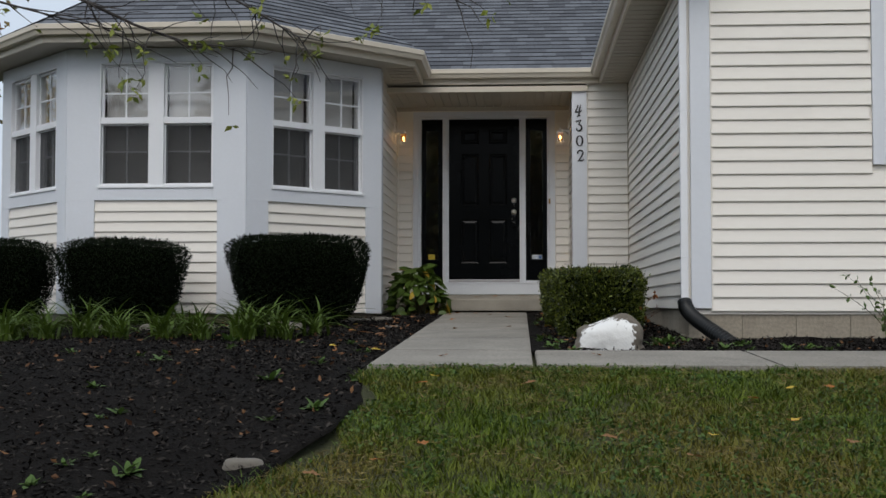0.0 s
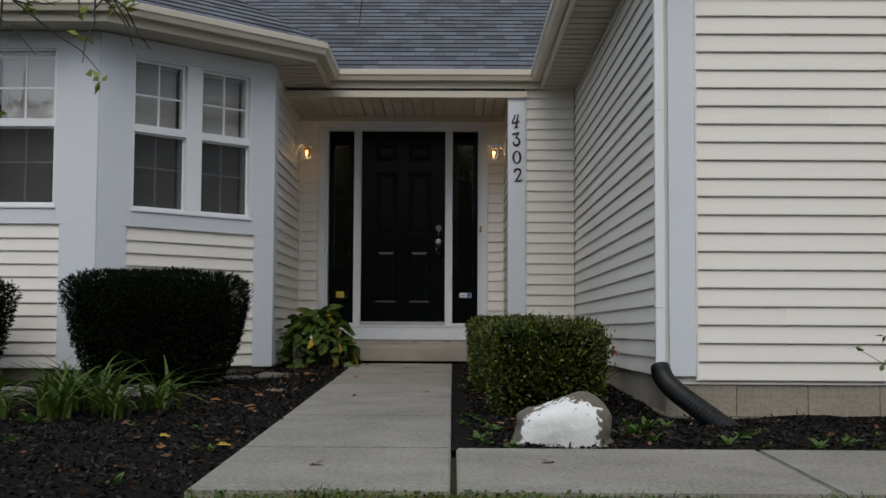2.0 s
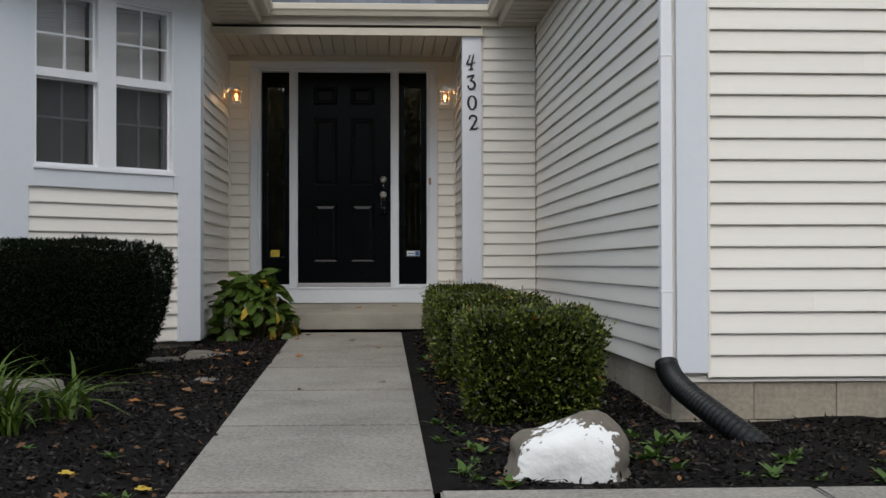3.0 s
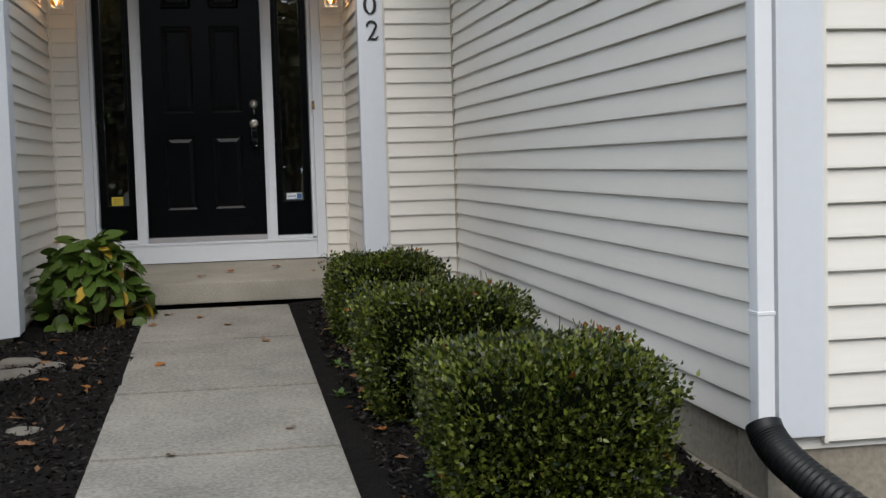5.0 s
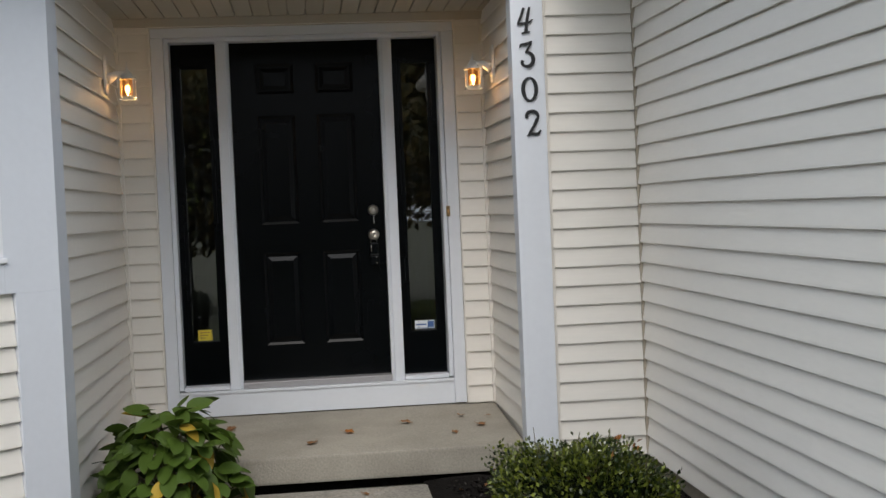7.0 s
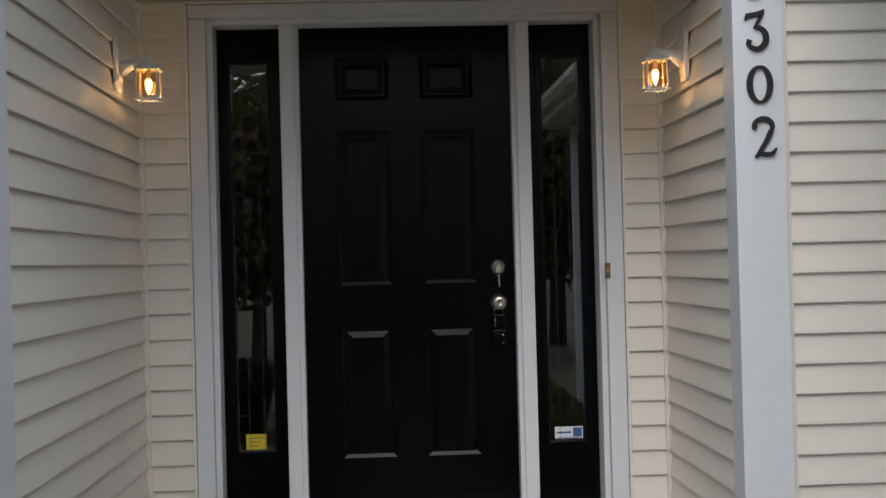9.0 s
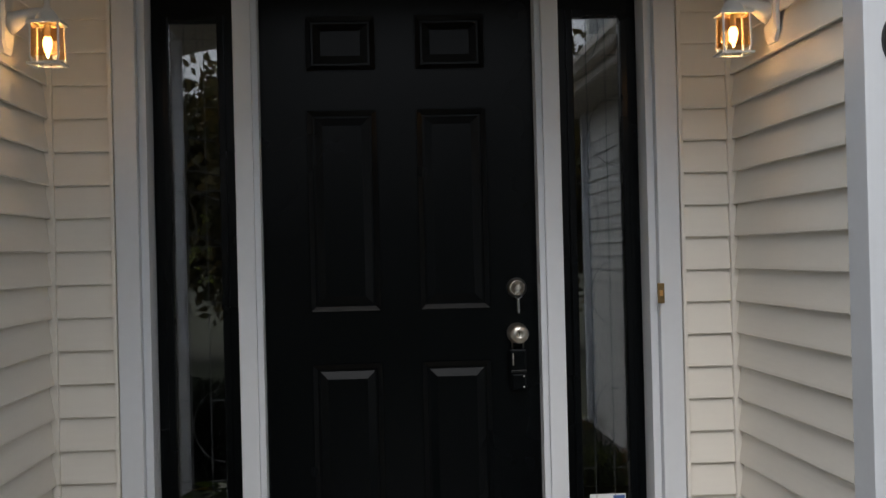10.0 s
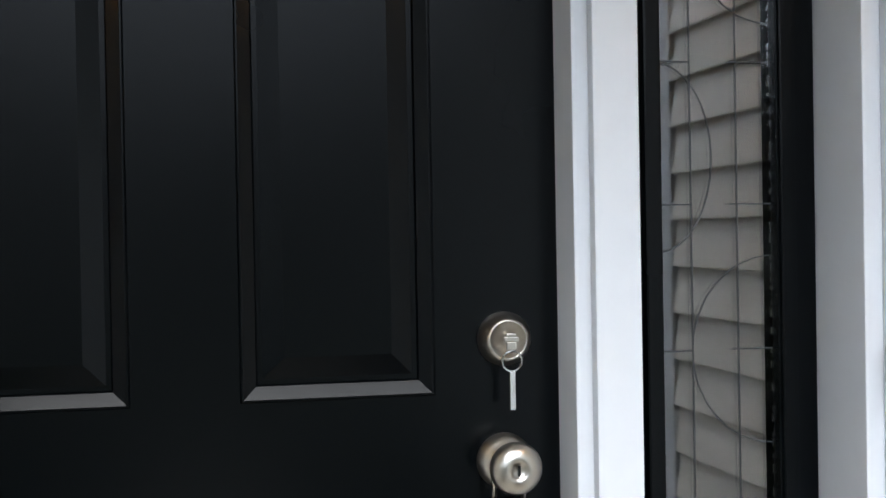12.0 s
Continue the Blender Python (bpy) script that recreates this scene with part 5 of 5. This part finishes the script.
for x, y, k in ((-0.25, -1.6, 3), (-0.05, -1.75, 0), (0.12, -2.1, 1), (0.32, -2.75, 3), (-0.22, -3.3, 0), (0.2, -1.45, 2), (-0.33, -2.0, 1), (-0.1, -5.1, 2), (0.35, -4.8, 2), (0.0, -8.3, 1), (0.9, -8.2, 1)):
    drop_leaf(x, y, walk_z(y) + 0.002, k, "dry curled oak leaf on the concrete walkway")
for x, y, k in ((0.15, -0.75, 0), (-0.05, -0.95, 1), (0.48, -0.6, 3), (0.80, -0.50, 0), (0.88, -0.75, 1), (0.95, -0.55, 2), (0.72, -0.9, 2), (-0.5, -0.5, 1)):
    drop_leaf(x, y, 0.2535 + min(0.0, (y + 0.3) * 0.055), k, "dry curled oak leaf on the concrete stoop")
for k in range(46):
    y = random.uniform(-8.5, -1.5)
    x = random.uniform(0.64, 0.80) if k % 3 == 0 else edge_x(y) - 0.1 - abs(random.gauss(0, 0.45))
    if y > -2.6 and x < -0.95:
        continue
    drop_leaf(x, y, bed_z(x, y) + 0.012, random.choice((0, 1, 1, 2, 3, 4)), "dry curled autumn leaf on the mulch")
for k in range(52):
    y = random.uniform(-14.2, -9.2)
    x = random.uniform(edge_x(y) + 0.1, 4.5)
    drop_leaf(x, y, ground_z(x, y) + 0.065, random.choice((0, 0, 3, 4, 1, 0)), "fallen autumn leaf on the grass")
drop_leaf(0.02, -9.35, ground_z(0, -9.35) + 0.06, 4, "bright yellow fallen leaf on the grass")
drop_leaf(0.42, -11.5, ground_z(0, -11.5) + 0.06, 3, "orange fallen leaf on the grass")
drop_leaf(-1.45, -5.1, bed_z(-1.45, -5.1) + 0.01, 4, "yellow fallen leaf on the mulch")


# ---- strap-leaved plants and seedlings ----
def strap_leaf(length, lean, mat):
    """One arching strap leaf along local x, folded along its rib."""
    bm = bmesh.new()
    rows = []
    for i in range(7):
        t = i / 6
        out, up = length * lean * t * t * 0.8 + 0.02 * t, length * (t - 0.62 * lean * t * t) - 0.02
        w = 0.011 * (1 - t ** 2.5) + 0.0006
        rows.append([bm.verts.new((out, s * w, up + abs(s) * w * 0.4)) for s in (-1, 0, 1)])
    for a, b in zip(rows, rows[1:]):
        for k in range(2):
            bm.faces.new((a[k], a[k + 1], b[k + 1], b[k]))
    return mesh_of("leaf", bm, mat, True)


STRAPS = [strap_leaf(0.46 * f, q, LILY) for f, q in ((0.7, 0.5), (1.0, 0.7), (1.15, 0.9), (0.9, 1.2), (0.8, 0.95), (1.05, 1.1), (0.6, 1.25), (1.1, 0.6))]
spots = [(-1.3, -5.75), (-1.62, -5.8), (-2.2, -5.85), (-2.5, -5.95), (-2.8, -5.9), (-3.4, -5.9), (-4.0, -5.95), (-4.8, -5.8), (-5.1, -5.6), (-1.6, -5.45), (-2.2, -5.4), (-2.75, -5.45), (-3.35, -5.45), (-3.95, -5.5), (-1.15, -5.45), (-1.42, -5.6), (-1.75, -5.42), (-2.05, -5.62), (-2.35, -5.5), (-2.62, -5.7), (-2.92, -5.5), (-3.2, -5.72), (-3.5, -5.55), (-3.82, -5.7), (-4.15, -5.55), (-4.5, -5.7), (-1.9, -5.9), (-3.05, -5.95), (-3.7, -6.0), (-4.4, -6.05)]
for k, (x, y) in enumerate(spots):
    y -= 0.6
    s = random.uniform(0.75, 1.1)
    ob = thing("daylily", pose(x, y, bed_z(x, y), 0, 0, random.uniform(0, 360)) @ Matrix.Scale(s, 4), "clump of arching green strap leaves in the mulch", "plant", "daylily clumps by the bay")
    for j in range(30):
        part("leaf", random.choice(STRAPS), None, ob, at=pose(random.gauss(0, 0.04), random.gauss(0, 0.04), 0, random.uniform(-8, 8), random.uniform(-8, 8), j * 137.5))


def seedling(seed, n, size):
    """A small weed: a rosette of leaves, each a part."""
    rng = random.Random(seed)
    t = thing("weed", pose(0, 0, 0), "small green weed sprouting from the mulch", "weed", "weeds in the mulch")
    me = leaf_mesh("leaf", size, size * 0.42, WEED, 0.25, 0.3)
    for k in range(n):
        part("leaf", me, None, t, at=pose(rng.gauss(0, size * 0.2), rng.gauss(0, size * 0.2), 0, rng.uniform(-20, 20), -rng.uniform(12, 62), 360 * k / n + rng.uniform(-25, 25)) @ Matrix.Scale(rng.uniform(0.6, 1.1), 4))
    return t


weed_spots = [(0.70, -7.2), (0.74, -6.9), (0.68, -7.55), (1.48, -6.9), (1.55, -7.1), (1.35, -7.2), (1.62, -6.75), (1.45, -6.6), (2.0, -6.5), (0.75, -7.0), (1.9, -7.3), (2.6, -7.0), (3.2, -7.35), (3.6, -6.9)]
rng = random.Random(21)
for k in range(46):
    y = rng.uniform(-12.2, -6.3)
    weed_spots.append((edge_x(y) - 0.06 - abs(rng.gauss(0, 1.5)), y))
for k in range(30):
    weed_spots.append((rng.uniform(0.58, 0.86), rng.uniform(-7.65, -3.4)) if k < 14 else (rng.uniform(0.6, 2.6), rng.uniform(-7.66, -7.15)))
weed_spots = [q for q in weed_spots if abs(q[0] - 1.035) > 0.24 or q[1] < -7.58]
FIRST = [seedling(k, 9 + 2 * k, 0.07 + 0.010 * k) for k in range(4)]
for k, (x, y) in enumerate(weed_spots):
    m = pose(x, y, bed_z(x, y), 0, 0, rng.uniform(0, 360)) @ Matrix.Scale(rng.uniform(0.35, 0.9), 4)
    if k < 4:
        FIRST[k].matrix_basis = m
    else:
        copy_thing(FIRST[k % 4], m @ Matrix.Diagonal((*[1 / q for q in FIRST[k % 4].scale], 1)))


def sprig(x, y, z, h, seed, label, red=False):
    """A thin shrub of a few bare stems with small leaves."""
    rng = random.Random(seed)
    t = thing("small_shrub", pose(x, y, z), label, "shrub")
    pts = []
    for k in range(6):
        a = rng.uniform(0, 6.28)
        q = [Vector((0, 0, 0))]
        for i in range(5):
            q.append(q[-1] + Vector((math.cos(a) * 0.03 * (i + 1) + rng.gauss(0, 0.012), math.sin(a) * 0.02 * (i + 1) + rng.gauss(0, 0.012), h / 5 * rng.uniform(0.6, 1.1))))
            pts += [tuple(q[-1])] * 3
        part("stem", tube(q, [0.004, 0.0035, 0.003, 0.0025, 0.002, 0.0015], 5), STEM, t)
    pts = np.array(pts)
    v, f = leaves_at(pts, rs.normal(0, 1, pts.shape), 0.045, 0.026, 0.1, 0.5)
    scatter_mesh("leaves", v, f, RUST if red else WEED, parent=t)


sprig(3.05, -6.62, -0.14, 0.48, 3, "thin shrub with sparse green leaves by the garage wall")
sprig(3.35, -6.7, -0.14, 0.40, 8, "thin shrub with sparse green leaves by the garage wall")
sprig(1.50, -4.2, -0.13, 0.40, 5, "reddish twiggy shrub between boxwood and wall", True)
sprig(1.48, -3.4, -0.10, 0.30, 6, "reddish twiggy shrub between boxwood and wall", True)

# ---- lawn ----
def lawn_points(n, seed):
    r = np.random.RandomState(seed)
    out = []
    while len(out) < n:
        m = 4000
        y = -8.93 - 6.0 * r.rand(m) ** 1.15
        x = r.uniform(-2.5, 7.5, m)
        lim = np.interp(-y, [-q[1] for q in BED_EDGE], [q[0] for q in BED_EDGE])
        wob = 0.05 * np.sin(y * 7.0)
        keep = (x > lim + wob) & (x < 1.2 + (y + 15.7) * 0.95 + 1.2) & (x > -2.2 - (y + 15.7) * 0.0)
        out += list(zip(x[keep], y[keep]))
    p = np.array(out[:n])
    z = np.array([ground_z(a, b) + 0.03 * noise.noise((a * 0.5, b * 0.5, 0)) for a, b in p])
    return np.column_stack([p, z])


def blades(p, height, width, low=0.4, high=1.9):
    """Grass blades: a tapered, bent strip of three faces each."""
    h = height * rs.uniform(0.5, 1.45, len(p))
    ang, lean = rs.uniform(0, 6.28, len(p)), rs.uniform(low, high, len(p))
    dx, dy = np.cos(ang), np.sin(ang)
    side = np.column_stack([-dy, dx, 0 * h]) * width
    mid = np.column_stack([dx * h * lean * 0.35, dy * h * lean * 0.35, h * 0.62])
    tip = p + np.column_stack([dx * h * lean, dy * h * lean, h])
    v = np.stack([p + side, p - side, p + mid - side * 0.8, p + mid + side * 0.8, tip], 1).reshape(-1, 3)
    i = np.arange(len(p))[:, None] * 5
    return v, np.concatenate([i + [[0, 1, 2]], i + [[0, 2, 3]], i + [[3, 2, 4]]], 0)


def patchy(p, scale, seed):
    return np.array([noise.noise((a * scale, b * scale, seed)) for a, b, c in p])


p = lawn_points(230000, 3)
v, f = blades(p, 0.030 * (1 + 0.55 * patchy(p, 1.8, 5) + 0.5 * patchy(p, 7.0, 2)), 0.0026)
scatter_mesh("lawn_grass", v, f, GRASS, "short green autumn lawn grass", "grass")
p = lawn_points(90000, 11)
p = p[patchy(p, 4.5, 7) + 0.5 * patchy(p, 13.0, 4) > 0.16]
v, f = blades(p, 0.044 * np.ones(len(p)), 0.0030, 0.4, 1.8)
scatter_mesh("lawn_tufts", v, f, TUFT, "taller tufts of darker grass in the lawn", "grass")
p = lawn_points(60000, 4)
p = p[patchy(p, 1.3, 9) + 0.6 * patchy(p, 5.0, 3) > 0.04]
z = np.zeros((len(p), 3))
z[:, 2] = rs.uniform(0.015, 0.04, len(p))
v, f = leaves_at(p + z, rs.normal(0, 1, p.shape) * np.array([1, 1, 0.35]), 0.020, 0.015, 0.1, 0.2)
scatter_mesh("lawn_clover", v, f, CLOVER, "clover and broad-leaved weeds in the lawn", "clover")
p = lawn_points(34000, 6)
p = p[patchy(p, 2.2, 14) > -0.05]
v, f = leaves_at(p + np.array([0, 0, 0.024]), rs.normal(0, 1, p.shape) * np.array([1, 1, 0.3]), 0.05, 0.0045, 0.1, 0.2)
scatter_mesh("lawn_thatch", v, f, STRAW, "dry straw-coloured blades in the lawn", "grass")


# ---- trees ----
def tree(x, y, z, height, spread, crown_mat, seed, label, leaves=2600, leaf=0.16, bare=False):
    rng = random.Random(seed)
    t = thing("tree", pose(x, y, z), label, "tree", "garden trees")
    part("trunk", tube([(0, 0, -0.3), (0.05, 0.02, height * 0.2), (0.1, -0.05, height * 0.45), (0.02, 0.05, height * 0.8)], [height * 0.032, height * 0.025, height * 0.018, height * 0.006], 10), BARK, t, smooth=True)
    tips = []
    for k in range(16):
        a, h0 = rng.uniform(0, 6.28), height * rng.uniform(0.22, 0.7)
        ln = spread * rng.uniform(0.55, 1.0)
        q = [Vector((0.05, 0, h0))]
        for i in range(4):
            q.append(q[-1] + Vector((math.cos(a) * ln / 4 + rng.gauss(0, 0.08 * ln), math.sin(a) * ln / 4 + rng.gauss(0, 0.08 * ln), height * 0.07 * rng.uniform(0.3, 1.4))))
            tips.append(q[-1])
        part("limb", tube(q, [height * 0.011 * (1 - 0.2 * i) for i in range(5)], 6), BARK, t, smooth=True)
    c = np.array([tuple(q) for q in tips])
    pts = c[rs.randint(0, len(c), leaves)] + rs.normal(0, spread * 0.13, (leaves, 3))
    v, f = leaves_at(pts, rs.normal(0, 1, pts.shape), leaf, leaf * 0.6, 0.1, 0.5)
    scatter_mesh("crown", v, f, crown_mat, parent=t)
    return t


tree(-13.5, 8.0, 0.0, 7.5, 3.0, RUST, 1, "autumn tree with rust and orange leaves beside the house", 7000, 0.2)
tree(-17.0, 14.0, 0.0, 11.0, 4.5, FARLEAF, 2, "tall thinning autumn tree behind the house", 5000, 0.25)
tree(-21.0, 6.0, 0.0, 9.0, 4.0, GOLD, 3, "yellow autumn tree beyond the house", 6000, 0.22)
for k, (x, y, h) in enumerate(((-26, -44, 10), (-17, -40, 9), (-9, -45, 11), (-1, -41, 10), (7, -46, 11), (15, -41, 9), (23, -45, 11), (-13, -47, 10), (-5, -43, 9), (3, -43, 10), (11, -47, 10))):
    tree(x, y, -2.6, h * 1.2, h * 0.42, FARLEAF, 20 + k, "large thinning autumn tree across the street", 9000, 0.5)

# the young tree whose branches hang before the bay
rng = random.Random(33)
yt = thing("tree", pose(-4.6, -8.3, ground_z(-4.6, -8.3)), "young bare-branched tree with a few yellow-green leaves in the bed", "tree", "garden trees")
zt = ground_z(-4.6, -8.3)
part("trunk", tube([(0, 0, -0.2), (0.03, 0.0, 1.0), (0.0, 0.05, 2.0), (0.1, 0.1, 3.6)], [0.075, 0.065, 0.05, 0.015], 12), BARK, yt, smooth=True)
twig_leaves = []


def bough(points, r0, r1, parent, twigs, name="limb"):
    n = len(points)
    b = part(name, tube(points, [r0 + (r1 - r0) * i / (n - 1) for i in range(n)], 7), BARK, parent, smooth=True)
    if twigs:
        for k in range(twigs):
            s = rng.randrange(1, n - 1)
            t = rng.random()
            o = Vector(points[s]).lerp(Vector(points[s + 1]), t)
            d = (Vector(points[s + 1]) - Vector(points[s])).normalized()
            w = Vector((rng.gauss(0, 1), rng.gauss(0, 0.7), rng.gauss(-0.4, 0.8))).normalized()
            ln = rng.uniform(0.18, 0.5)
            q = [o]
            for i in range(4):
                q.append(q[-1] + (d * 0.7 + w * 0.8 + Vector((rng.gauss(0, 0.3), rng.gauss(0, 0.3), rng.gauss(-0.1, 0.3)))).normalized() * ln / 4)
            part("twig", tube(q, [0.0045, 0.004, 0.003, 0.0022, 0.0015], 5), BARK, b)
            if rng.random() < 0.55:
                for i in range(rng.randint(1, 4)):
                    twig_leaves.append(tuple(q[-1] + Vector((rng.gauss(0, 0.02), rng.gauss(0, 0.02), rng.gauss(-0.02, 0.02)))))
    return b


O = Vector((-4.6, -8.3, zt - 0.13))
for pts, r0, r1, tw in (
    ([(-4.55, -8.25, 1.55), (-3.4, -8.3, 1.92), (-2.35, -8.35, 1.92), (-2.1, -8.35, 1.80), (-1.85, -8.35, 1.68), (-1.55, -8.3, 1.58), (-1.35, -8.3, 1.56), (-1.15, -8.3, 1.50)], 0.017, 0.003, 24),
    ([(-4.55, -8.2, 1.9), (-3.2, -8.1, 2.25), (-2.0, -8.2, 2.15), (-1.5, -8.3, 1.98), (-1.1, -8.35, 1.74), (-0.85, -8.4, 1.58), (-0.72, -8.45, 1.38)], 0.014, 0.003, 26),
    ([(-4.5, -8.2, 2.2), (-3.0, -8.4, 2.5), (-1.7, -8.6, 2.3), (-0.9, -8.6, 2.05), (-0.2, -8.6, 1.92), (0.1, -8.6, 1.78)], 0.013, 0.003, 24),
    ([(-4.5, -8.2, 2.4), (-2.5, -8.0, 2.75), (-1.0, -8.1, 2.45), (0.2, -8.2, 2.2), (1.0, -8.3, 2.08)], 0.012, 0.003, 16),
    ([(-4.55, -8.3, 1.75), (-3.5, -8.6, 1.85), (-2.6, -8.8, 1.75), (-2.1, -8.9, 1.60), (-1.75, -8.9, 1.52)], 0.011, 0.003, 16),
):
    bough([tuple(Vector(q) - O) for q in pts], r0, r1, yt, tw)
tl = np.array(twig_leaves)
tl = np.repeat(tl, 2, 0)
v, f = leaves_at(tl, rs.normal(0, 1, tl.shape) + np.array([0, 0, -0.6]), 0.055, 0.028, 0.1, 0.5)
scatter_mesh("leaves", v, f, TWIGLEAF, parent=yt)
